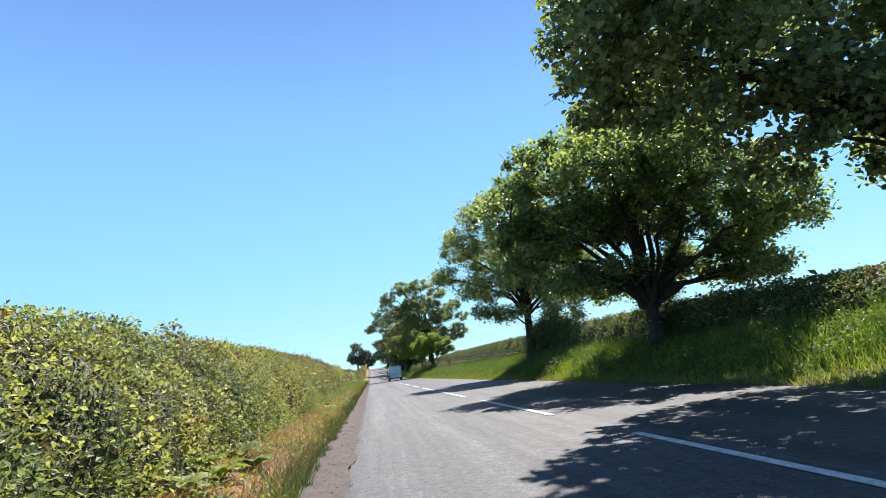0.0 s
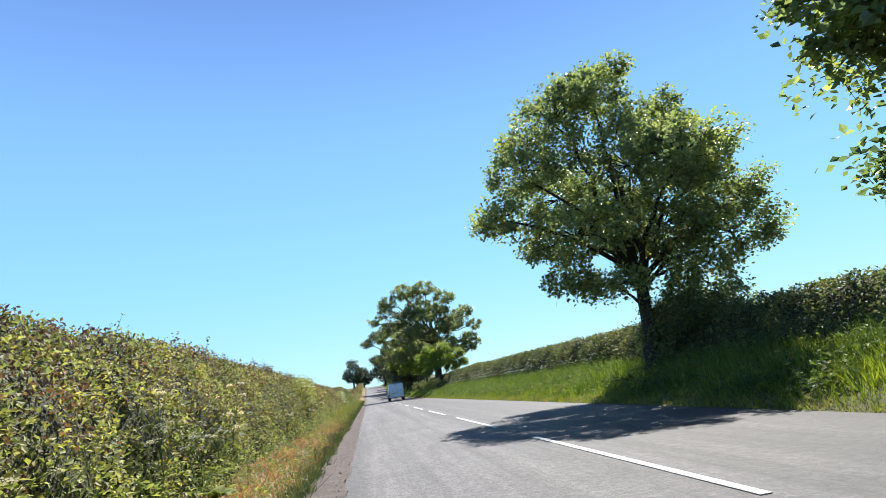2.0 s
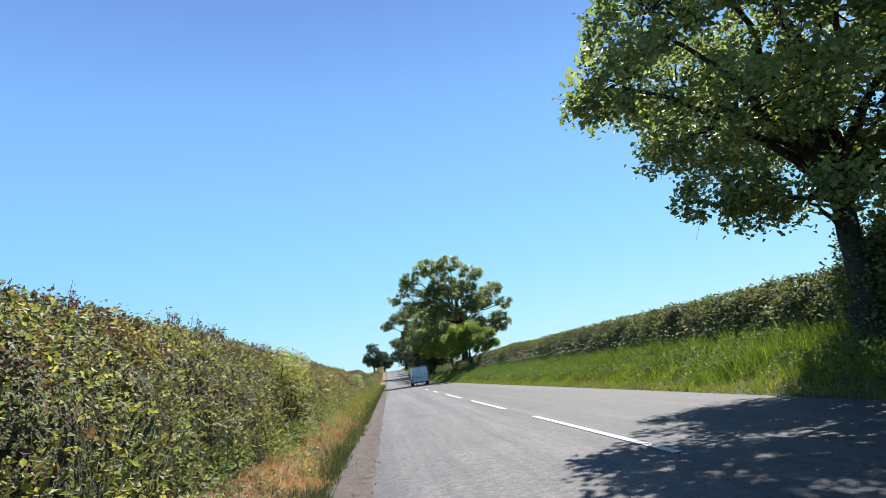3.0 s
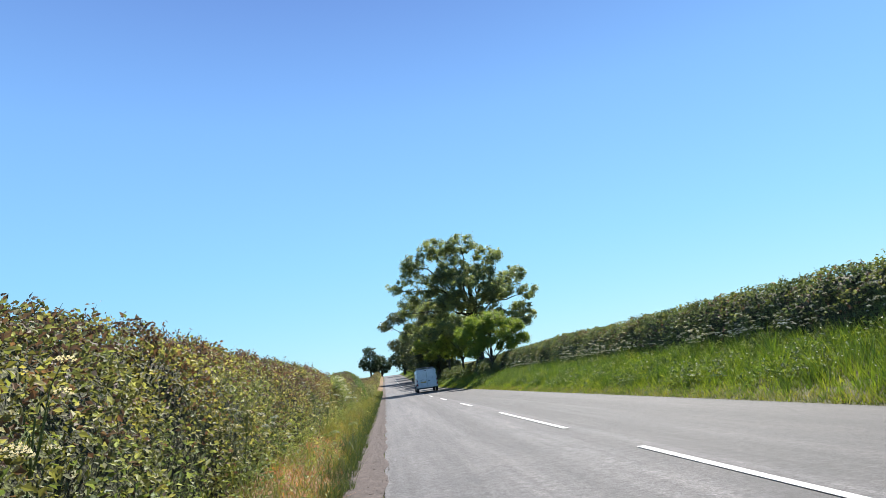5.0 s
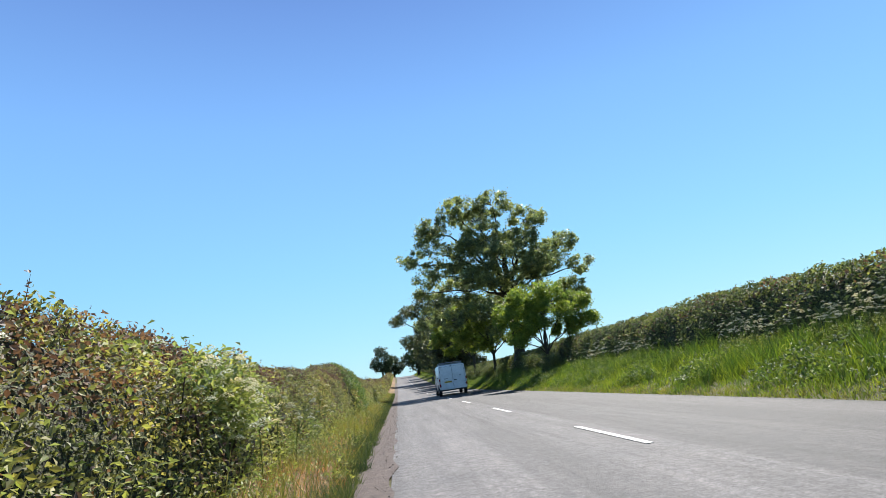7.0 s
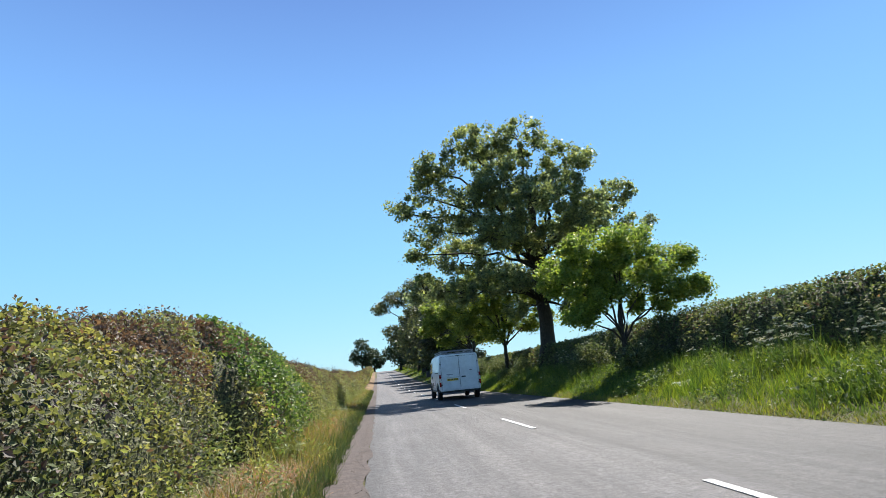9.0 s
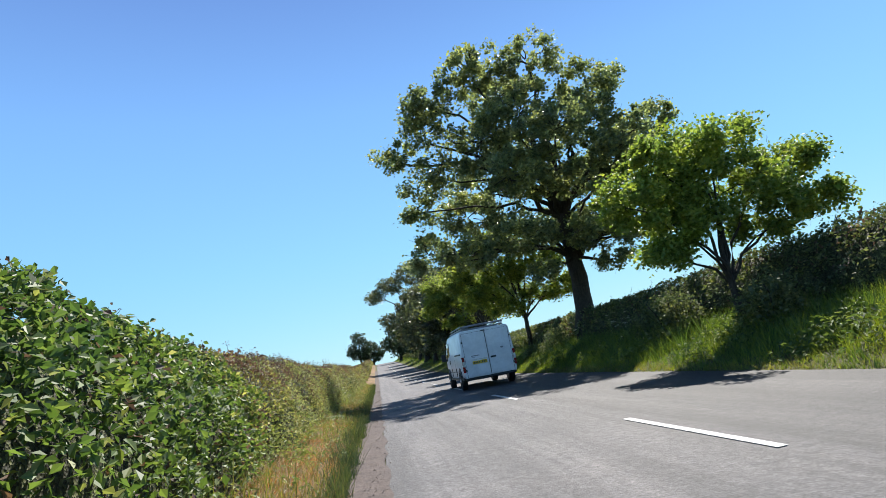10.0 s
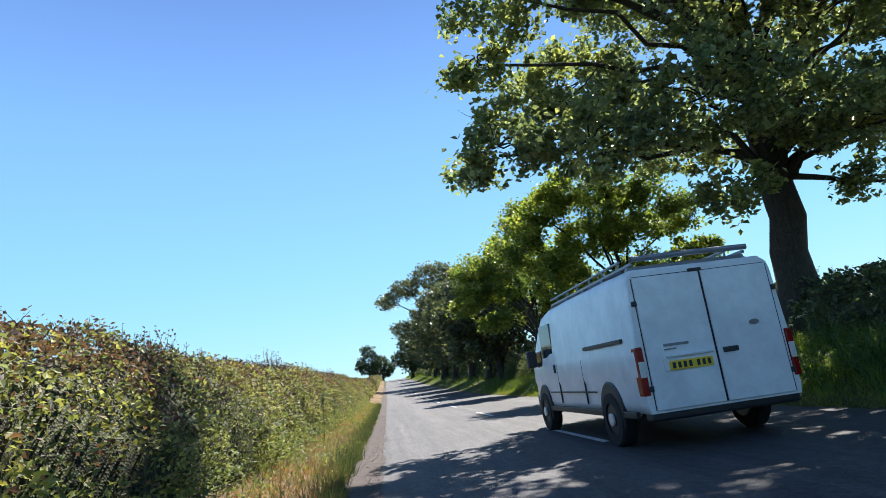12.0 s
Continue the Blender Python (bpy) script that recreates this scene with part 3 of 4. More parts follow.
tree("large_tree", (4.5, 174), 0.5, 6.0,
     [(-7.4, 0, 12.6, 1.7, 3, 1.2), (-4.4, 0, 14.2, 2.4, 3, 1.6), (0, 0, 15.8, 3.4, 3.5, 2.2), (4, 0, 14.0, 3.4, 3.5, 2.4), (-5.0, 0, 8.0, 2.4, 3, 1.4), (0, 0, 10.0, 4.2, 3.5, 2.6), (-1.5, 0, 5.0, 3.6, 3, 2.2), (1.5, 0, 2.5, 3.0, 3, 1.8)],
     22000, 0.32, M_ROW_SHADE, "tall tree with a ragged flat-topped crown", ROW)
for x, y, h in ((-10.5, 322, 15), (-5.5, 330, 10.5), (3, 250, 12), (6, 215, 14), (5, 195, 12), (7, 290, 13), (9, 330, 14)):
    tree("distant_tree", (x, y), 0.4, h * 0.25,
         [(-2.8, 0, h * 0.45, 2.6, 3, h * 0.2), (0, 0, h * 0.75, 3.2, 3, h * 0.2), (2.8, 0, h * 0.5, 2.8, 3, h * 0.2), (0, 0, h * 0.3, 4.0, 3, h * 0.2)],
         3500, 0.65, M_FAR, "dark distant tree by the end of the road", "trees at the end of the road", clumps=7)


# ---- hedges ----
LY = [-20, 4, 10, 20, 28, 42, 50, 53.5, 55.5, 57, 61, 66, 67.2, 68.8, 71, 72.6, 74.3, 78, 82, 92, 98, 110, 140, 400]
LZ = [1.82, 1.82, 1.92, 2.06, 2.05, 1.94, 1.93, 1.92, 1.78, 1.7, 1.78, 1.84, 1.95, 2.14, 2.24, 2.12, 1.92, 1.88, 1.88, 1.82, 1.95, 2.1, 2.2, 2.2]
RY = [-20, 8, 14, 24, 36, 50, 60, 66, 70, 80, 90, 400]
RZ = [1.75, 1.75, 1.98, 2.1, 2.22, 2.35, 2.38, 2.55, 2.48, 2.5, 2.32, 2.3]


def hedge_frame(side, y, s, bulge=1.0):
    """A place on the hedge's skin: s from 0 at the foot of the road face, over the top, to 1 at the back."""
    if side == "left":
        face, depth, top, sign = -6.0, 1.8, np.interp(y, LY, LZ) - 0.1 + rise(y), -1
    else:
        face, depth, top, sign = 5.05, 1.6, np.interp(y, RY, RZ) - 0.08 + rise(y), 1
    b = (wave(y, 3, 3.1) * 0.14 + wave(y + 9 * s, 4, 1.2) * 0.1 + wave(y * 1.3 + 6 * s, 5, 6) * 0.1) * bulge
    if side == "left":
        b = b + 0.3 * np.exp(-((y - 72.0) / 1.5) ** 2) - 0.28 * np.exp(-((y - 69.6 + 0.5 * s) / 0.45) ** 2) * 1.6
    a = np.clip(s, 0, 1) * np.pi
    e = 0.55
    cx = np.sign(np.cos(a)) * np.abs(np.cos(a)) ** e
    cz = np.abs(np.sin(a)) ** e
    half = depth / 2 + b
    x = face + sign * depth / 2 - sign * cx * half * (1 - 0.42 * cz ** 2.5 * (cx > 0))
    z0 = ground_z(np.full_like(np.asarray(y, float), face), y) - 0.05
    z = z0 + (top + 0.06 * wave(y, 8, 1.7) - z0) * cz
    return x, z


def hedge(side, label, lo, hi, near, n_near, size, russet, mats):
    ob = thing("hedge", ((-7.0 if side == "left" else 5.8), lo, float(ground_z(-7.0 if side == "left" else 5.8, lo))), label, "hedge")
    inv = np.array(ob.location)
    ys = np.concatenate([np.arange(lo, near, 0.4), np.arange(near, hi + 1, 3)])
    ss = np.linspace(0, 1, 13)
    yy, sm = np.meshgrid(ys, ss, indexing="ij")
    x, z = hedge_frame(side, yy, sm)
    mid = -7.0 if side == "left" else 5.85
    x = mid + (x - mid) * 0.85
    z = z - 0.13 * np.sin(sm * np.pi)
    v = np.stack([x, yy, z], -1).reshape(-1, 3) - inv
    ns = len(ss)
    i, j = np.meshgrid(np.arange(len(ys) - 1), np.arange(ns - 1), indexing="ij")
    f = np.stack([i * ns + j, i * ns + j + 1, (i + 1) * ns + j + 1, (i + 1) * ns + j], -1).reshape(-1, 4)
    link("core", mesh_of("core", v, f, M_CORE, True), ob, "dense inner leaves and twigs, hedge shade in their dark colour")
    n_far = int(n_near * 0.16)
    y = np.concatenate([rng.uniform(max(lo, 1.5), 92, int(n_near * 0.84)), rng.uniform(92, near, int(n_near * 0.16)), rng.uniform(near, hi, n_far)])
    n = len(y)
    s = rng.beta(1.05, 1.35, n) * 0.64
    back = rng.uniform(0, 1, n) < 0.09
    s = np.where(back, rng.uniform(0.55, 1.0, n), s)
    x, z = hedge_frame(side, y, s)
    deep = rng.exponential(0.1, n) - 0.07
    lump = wave(y * 1.0, 21, 0.9) * wave(z * 6 + y, 22, 3.0) * 0.14
    sgn = 1 if side == "left" else -1
    cosw = np.cos(s * np.pi)
    x = x + sgn * cosw * (lump - deep) + rng.normal(0, 0.03, n)
    z = z + np.sin(s * np.pi) * (lump - deep) + rng.normal(0, 0.03, n)
    gap = wave(y + 1.7 * z, 71, 1.6) * wave(2.3 * z - y, 72, 1.1) + 0.5 * wave(y * 1.9 - z, 73, 0.8)
    if side == "left":
        gap = gap + 1.4 * np.exp(-((y - 69.6) / 0.4) ** 2)
    keep = (rng.uniform(0, 1, n) < np.clip(1.15 - 0.85 * np.clip(gap, 0, 1.2), 0.2, 1)) | (s > 0.38)
    x, y, z, s, back = x[keep], y[keep], z[keep], s[keep], back[keep]
    n = len(y)
    pos = np.stack([x, y, z], -1) - inv
    high = np.clip((z - rise(y) - 0.9) / 1.0, 0, 1)
    p = 1.35 * np.interp(y, *russet) * (0.2 + 0.8 * high) * np.clip(0.6 + wave(y + 3 * z, 31, 2.2), 0, 1.3)
    brown = 0.5 + 0.55 * wave(y + 0.7 * z, 33, 1.1) * wave(1.6 * z + y, 34, 2.0) + rng.normal(0, 0.3, n) < p
    sz = np.where(y > near, size * 4.0, np.where(y > 92, size * 1.5, size)) * np.where((y < 26) & (z < 0.9), 1.2, 1.0) * np.where(back, 2.6, 1.0) * np.where((side == "left") & (np.abs(y - 73.1) < 3.2), 1.4, 1.0)
    bush = (side == "left") & (np.abs(y - 73.1 + 0.5 * wave(z * 5, 61, 4) + 0.5 * (z - 1.5)) < 3.2) & ~brown
    light = (side == "left") & (rng.uniform(0, 1, n) < np.interp(y, [0, 12, 24, 34, 75, 80, 94, 100], [0.9, 0.75, 0.35, 0.15, 0.1, 0.5, 0.5, 0.3])) & ~brown
    bush = bush & ~light
    for name, sel, mat, lab in (("foliage", ~brown & ~bush & ~light, mats[0], ""), ("bramble_growth", light, M_BRAMBLE, "pale green bramble leaves"), ("young_growth", brown, mats[1], "reddish-brown young leaves"), ("bright_growth", bush, M_HEDGE_G, "bright green domed growth")):
        if not sel.any():
            continue
        v, f = leaves(pos[sel], sz[sel], 0.25, 0.62)
        tagged(link(name, mesh_of(name, v, f, mat), ob, lab), kind="stuff")
    # upright shoots along the top
    pieces, lp = [], []
    for k in range(int((near - lo) * (42 if side == 'left' else 10))):
        y0 = rng.uniform(lo, near)
        s0 = rng.uniform(0.32, 0.55)
        x0, z0 = hedge_frame(side, np.array([y0]), np.array([s0]))
        hgt = rng.uniform(0.08, 0.28) * np.interp(y0, [0, 12, 20, 42, 48, 54, 58, 62, 76, 84], [0.4, 0.6, 1.0, 0.9, 0.95, 0.95, 0.7, 0.7, 0.9, 1.15]) * (0.7 + 0.5 * max(0, wave(np.array([y0]), 41, 4)[0]) + (rng.uniform() < 0.03) * 0.5)
        a = np.array([x0[0], y0, z0[0] - 0.05])
        b = a + [rng.normal(0, 0.07), rng.normal(0, 0.1), hgt]
        pieces.append(tube(np.stack([a, (a + b) / 2 + rng.normal(0, 0.01, 3), b]) - inv, [0.004, 0.003, 0.0015], 3))
        m = int(hgt * 40)
        lp.append(a + (b - a) * rng.uniform(0.2, 1.05, (m, 1)) + rng.normal(0, 0.018, (m, 3)) - inv)
    v, f = joined(pieces)
    tagged(link("shoot_wood", mesh_of("shoot_wood", v, f, M_TWIG), ob), kind="stuff")
    v, f = leaves(np.concatenate(lp), min(size, 0.05) * 0.75, 0.2, 0.55)
    tagged(link("shoot_growth", mesh_of("shoot_growth", v, f, mats[2]), ob, "upright leafy shoots"), kind="stuff")
    return ob


hedge("left", "clipped hawthorn hedge with green and russet leaves along the road", -4, 330, 122, 345000, 0.047,
      ([0, 14, 22, 40, 48, 54, 58, 64, 66, 67.5, 69.5, 70.5, 76, 77.2, 92, 98, 400], [0.1, 0.2, 0.5, 0.55, 0.95, 0.9, 0.6, 0.5, 0.3, 1.0, 0.9, 0.05, 0.05, 0.75, 0.7, 0.6, 0.6]), (M_HEDGE, M_RUSSET, M_RUSSET))
hedge("right", "clipped dark green hedge on top of the grass bank", 2, 330, 128, 100000, 0.085, ([0, 400], [0.08, 0.12]), (M_HEDGE_D, M_RUSSET, M_HEDGE_D))


# ---- grass ----
def grass(name, x, y, h, w, mat, label, lean=0.35, bent=False):
    n = len(x)
    z = ground_z(x, y) - 0.01
    a = rng.uniform(0, 2 * np.pi, n)
    d = np.stack([np.cos(a), np.sin(a), np.zeros(n)], -1) * w[:, None] / 2
    b = np.stack([x, y, z], -1)
    t = rng.normal(0, lean, (n, 2)) * h[:, None]
    tip = b + np.stack([t[:, 0], t[:, 1], h], -1)
    mid = b + np.stack([t[:, 0] * 0.3, t[:, 1] * 0.3, h * 0.62], -1)
    if not bent:
        v = np.stack([b - d, b + d, tip], 1).reshape(-1, 3)
        return tagged(link(name, mesh_of(name, v, np.arange(3 * n).reshape(-1, 3), mat)), label, "grass", kind="stuff")
    v = np.stack([b - d, b + d, mid + d * 0.7, tip, mid - d * 0.7], 1).reshape(-1, 3)
    k = np.arange(n)[:, None] * 5
    f = np.concatenate([k + [0, 1, 4], k + [1, 2, 4], k + [4, 2, 3]], 0)
    return tagged(link(name, mesh_of(name, v, f, mat)), label, "grass", kind="stuff")


n = 210000
x = 1.9 + 3.3 * rng.uniform(0, 1, n) ** 1.15
y = np.where(rng.uniform(0, 1, n) < 0.9, rng.uniform(0, 125, n), rng.uniform(125, 300, n))
tuft = wave(y + 0.8 * x, 51, 3.2) * 0.6 + wave(1.7 * y - 2.6 * x, 55, 1.5) * 0.6 + wave(5 * y + 4 * x, 56, 2.0) * 0.25
h = np.interp(x, [1.88, 2.3, 2.8, 3.6, 5.2], [0.05, 0.1, 0.25, 0.34, 0.36]) * rng.uniform(0.5, 1.4, n) * np.clip(1 + 0.8 * tuft, 0.35, 2.1)
rank = tuft + rng.normal(0, 0.3, n) + np.interp(x, [1.9, 2.7, 3.6], [-0.9, -0.2, 0.05]) > 0.22
w = rng.uniform(0.01, 0.026, n)
grass("verge_grass", x[~rank], y[~rank], h[~rank], w[~rank], M_GRASS, "lush long yellow-green grass on the roadside bank")
grass("rank_grass", x[rank], y[rank], h[rank], w[rank] * 1.3, M_RANK, "rank dark green grass tussocks on the roadside bank")
n = 20000
x = 1.9 + np.abs(rng.normal(0, 0.24, n))
y = rng.uniform(0, 125, n)
grass("dry_verge_grass", x, y, rng.uniform(0.03, 0.15, n), rng.uniform(0.01, 0.024, n), M_FOOT, "short dry grass fringing the asphalt", 0.6)
n = 70000
y = rng.uniform(0, 128, n)
tuss = wave(y, 53, 5) * 0.35 + wave(y, 63, 1.1) * 0.5 + wave(y, 64, 0.45) * 0.35
x = -4.97 + 0.07 * wave(y, 57, 1.3) + 0.05 * wave(y, 58, 0.4) - np.clip(0.18 + 0.1 * tuss, 0.05, 0.32) * np.abs(rng.normal(0, 0.8, n))
keep = rng.uniform(0, 1, n) < np.clip(0.7 + 0.8 * tuss, 0.15, 1)
x, y, tuss = x[keep], y[keep], tuss[keep]
grass("edge_grass", x, y, rng.uniform(0.07, 0.2, len(x)) * np.clip(0.95 + 0.75 * tuss, 0.4, 1.8) * np.interp(y, [0, 38, 46, 128], [1, 1, 1.35, 1.35]), rng.uniform(0.006, 0.015, len(x)), M_EDGE, "grey-green grass tussocks along the gravel edge", 0.4)
n = 60000
x = rng.uniform(-6.0, -5.1, n)
y = rng.uniform(0, 128, n)
tuss = wave(y + x, 65, 0.9) * 0.5 + wave(2 * y - 3 * x, 66, 1.3) * 0.5
keep = rng.uniform(0, 1, n) < np.clip(0.45 - 0.8 * wave(y, 54, 7) + 0.6 * tuss, 0.03, 1) * np.interp(y, [0, 36, 44, 72, 78], [0.1, 0.1, 0.8, 0.8, 0.22])
x, y, tuss = x[keep], y[keep], tuss[keep]
grass("hedge_foot_grass", x, y, rng.uniform(0.12, 0.42, len(x)) * np.clip(1 + 0.8 * tuss, 0.3, 2), rng.uniform(0.006, 0.014, len(x)), M_FOOT, "yellowing green grass at the hedge foot", 0.4)
n = 90000
x = rng.uniform(-6.0, -5.12, n)
y = rng.uniform(0, 128, n)
keep = rng.uniform(0, 1, n) < np.clip(0.85 + 0.6 * wave(y, 54, 7), 0.3, 1) * np.interp(y, [0, 36, 44, 72, 78], [1, 1, 0.55, 0.55, 1])
x, y = x[keep], y[keep]
grass("dry_grass", x, y, rng.uniform(0.03, 0.14, len(x)), rng.uniform(0.008, 0.02, len(x)), M_STRAW, "dead straw-coloured grass at the hedge foot", 1.3)


# ---- weeds and flowers ----
def weeds(name, spots, n_each, radius, height, size, mat, label):
    pos = []
    for x0, y0 in spots:
        a = rng.normal(0, radius, (n_each, 2))
        hz = height * rng.uniform(0.3, 1.0) * np.clip(1 - (np.hypot(a[:, 0], a[:, 1]) / (2.6 * radius)) ** 2, 0.1, 1)
        x, y = x0 + a[:, 0], y0 + a[:, 1]
        pos.append(np.stack([x, y, ground_z(x, y) + hz * rng.uniform(0.25, 1, n_each)], -1))
    v, f = leaves(np.concatenate(pos), size, 0.6, 0.45)
    return tagged(link(name, mesh_of(name, v, f, mat)), label, "weeds", kind="stuff")


spots = [(rng.uniform(-6.42, -6.0) + 0.1 * math.sin(y * 0.9), y) for y in np.arange(0.5, 128, 0.17)]
weeds("hedge_foot_weeds", spots, 80, 0.2, 0.9, 0.066, M_WEED, "nettles and cleavers crowding the foot of the hedge")
spots = [(rng.uniform(2.5, 4.9), y0) for y0 in rng.uniform(0, 118, 2600) if wave(np.array([y0]), 81, 4.0)[0] + rng.normal(0, 0.3) > -0.05]
weeds("bank_weeds", spots, 48, 0.24, 0.62, 0.1, M_WEED2, "dark nettle clumps growing through the bank grass")
spots = [(rng.uniform(-5.9, -5.15), rng.uniform(0, 128)) for _ in range(420)]
weeds("verge_weeds", spots, 34, 0.11, 0.34, 0.06, M_WEED, "small leafy weeds in the dry verge")



def shrub(x, y, w, hgt, mat, label):
    ob = thing("shrub", (x, y, float(ground_z(x, y)) - 0.05), label, "shrub", "shrubs under the trees")
    for k in range(5):
        a = k * 1.26 + rng.uniform(0, 0.5)
        tip = np.array([w * 0.5 * math.cos(a), w * 0.5 * math.sin(a), hgt * 0.8])
        v, f = tube(bend((0.1 * math.cos(a), 0.1 * math.sin(a), 0), tip, 5, 0.02), np.linspace(0.03, 0.008, 5), 5)
        link("stem", mesh_of("stem", v, f, M_TWIG, True), ob)
    k = int(60 * w * hgt)
    d = unit(k)
    d[:, 2] = np.abs(d[:, 2])
    c = d * [w * 0.6, w * 0.75, hgt * 0.85] * rng.uniform(0.3, 1, (k, 1)) ** 0.5 + [0, 0, 0.12]
    pos = np.repeat(c, 36, 0) + rng.normal(0, 0.13, (k * 36, 3))
    v, f = leaves(pos, 0.085, 0.3, 0.65)
    tagged(link("foliage", mesh_of("foliage", v, f, mat), ob), kind="stuff")


for x, y, w, hgt in ((4.2, 80.6, 1.3, 1.2), (4.0, 84.6, 1.4, 1.5), (4.7, 87.0, 1.3, 1.2), (4.2, 97.0, 1.2, 1.2), (3.6, 99.0, 1.0, 0.8), (4.6, 105.5, 1.5, 1.6), (4.2, 110.0, 1.5, 1.6), (4.5, 118.5, 1.6, 1.8), (4.5, 123.0, 1.6, 1.8),
                     # first two here are added to fill dark masses of shaded hedge and crown
                     (5.3, 29.3, 2.3, 2.7), (5.2, 16.4, 1.9, 1.7), (5.3, 13.6, 1.6, 1.4)):
    shrub(x, y, w, hgt, M_HEDGE_D, "dark leafy growth under a roadside tree")


def umbel(centre, r):
    """A flat white flower head: many tiny florets in clusters."""
    vs, fs = [], []
    for k in range(26):
        a, d = k * 2.4, r * math.sqrt((k + 0.5) / 26)
        q = centre + np.array([d * math.cos(a), d * math.sin(a), -0.6 * d * d / r + rng.normal(0, 0.004)])
        o, rr = len(vs), r * rng.uniform(0.11, 0.18)
        vs += [q + [rr, 0, 0], q + [0, rr, 0], q + [-rr, 0, 0], q + [0, -rr, 0], q + [0, 0, rr * 1.1]]
        fs += [(o, o + 1, o + 4), (o + 1, o + 2, o + 4), (o + 2, o + 3, o + 4), (o + 3, o, o + 4)]
    return np.array(vs), np.array(fs)


def cow_parsley(height):
    ob = thing("cow_parsley", (0, 0, 0), "tall cow parsley with lacy white flower heads", "wildflower", "cow parsley")
    stem = np.array([[0, 0, 0], [0.02, 0.01, height * 0.5], [0.0, 0.03, height * 0.8]])
    v, f = tube(stem, [0.007, 0.006, 0.004], 5)
    link("stem", mesh_of("stem", v, f, M_STEM, True), ob)
    lv = []
    for k in range(7):
        a = rng.uniform(0, 6.28)
        r = rng.uniform(0.06, 0.3)
        tip = np.array([r * math.cos(a), r * math.sin(a), height * rng.uniform(0.62, 1.0)])
        v, f = tube(np.array([stem[1] * [1, 1, 1.2], (stem[2] + tip) / 2, tip]), [0.004, 0.003, 0.002], 4)
        st = link("stalk", mesh_of("stalk", v, f, M_STEM), ob)
        v, f = umbel(tip, rng.uniform(0.03, 0.056))
        link("flower_head", mesh_of("flower_head", v, f, M_PETAL), ob)
        lv.append(np.array([0.25 * math.cos(a), 0.25 * math.sin(a), height * 0.4]) * rng.uniform(0.3, 1, (14, 1)) + rng.normal(0, 0.03, (14, 3)))
    v, f = leaves(np.concatenate(lv), 0.06, 0.6, 0.4)
    tagged(link("foliage", mesh_of("foliage", v, f, M_WEED), ob), kind="stuff")
    return ob


kinds = [cow_parsley(h) for h in (0.7, 0.95, 1.2)]
where = [(-5.95, y) for y in (26.2, 27.0, 28.4, 30.1, 31.0, 45.8, 48.2, 49.1, 50.0, 53.6, 54.8, 56.0, 56.6, 58.2, 59.5, 61, 70.2, 96, 98.5, 101)]
for y in (47.6, 50.3, 55.8, 58.1, 58.6, 59.5, 62.4, 63.1, 69.8, 72.2, 74.0):
    where += [(rng.uniform(4.4, 5.0), y + rng.normal(0, 0.55)) for _ in range(9)]
where += [(rng.uniform(4.3, 5.0), y) for y in np.concatenate([rng.uniform(9, 16, 5), rng.uniform(32, 46, 26), rng.uniform(46, 78, 40), rng.uniform(84, 120, 16)])]
where += [(-6.0, y) for y in np.concatenate([rng.uniform(9, 22, 14), rng.uniform(34, 44, 6), rng.uniform(88, 110, 12)])]
for k, (x, y) in enumerate(where):
    m = pose(x + rng.normal(0, 0.08), y, float(ground_z(x, y)) - 0.02, rng.normal(0, 6), rng.normal(0, 6), rng.uniform(0, 360))
    if k < 3:
        kinds[k].matrix_basis = m
    else:
        copy_thing(kinds[k % 3], m)


def flowering_bush(y0, half, low, high, heads, leaf):
    """Elder growing out of the hedge: leafy sprays with flat cream flower heads."""
    ob = thing("elder_bush", (-6.1, y0, float(ground_z(-6.1, y0)) - 0.05), "elder bush with flat cream flower heads in the hedge", "shrub", "elder bushes")
    g = float(ground_z(-6.1, y0)) - 0.05
    for k in range(5):
        tip = np.array([0.16, half * (k - 2) / 2.4, high - g - 0.2])
        v, f = tube(bend((0, half * (k - 2) / 6, 0), tip, 6, 0.02), np.linspace(0.022, 0.007, 6), 5)
        link("stem", mesh_of("stem", v, f, M_TWIG, True), ob)
    n = 90
    c = np.stack([rng.uniform(0.0, 0.24, n), rng.normal(0, half * 0.5, n), rng.uniform(low, high, n) - g], -1)
    pos = np.repeat(c, 32, 0) + rng.normal(0, 0.09, (n * 32, 3))
    v, f = leaves(pos, 0.062, 0.4, 0.5)
    tagged(link("foliage", mesh_of("foliage", v, f, leaf), ob), kind="stuff")
    for k in range(heads):
        q = c[k] + [rng.uniform(0.06, 0.14), 0, rng.uniform(0.02, 0.12)]
        v, f = umbel(q, rng.uniform(0.045, 0.085))
        link("flower_head", mesh_of("flower_head", v, f, M_PETAL), ob)


flowering_bush(31.2, 1.5, 1.05, 1.75, 40, M_ELDER)
flowering_bush(54.0, 1.6, 0.85, 1.55, 52, M_WEED)


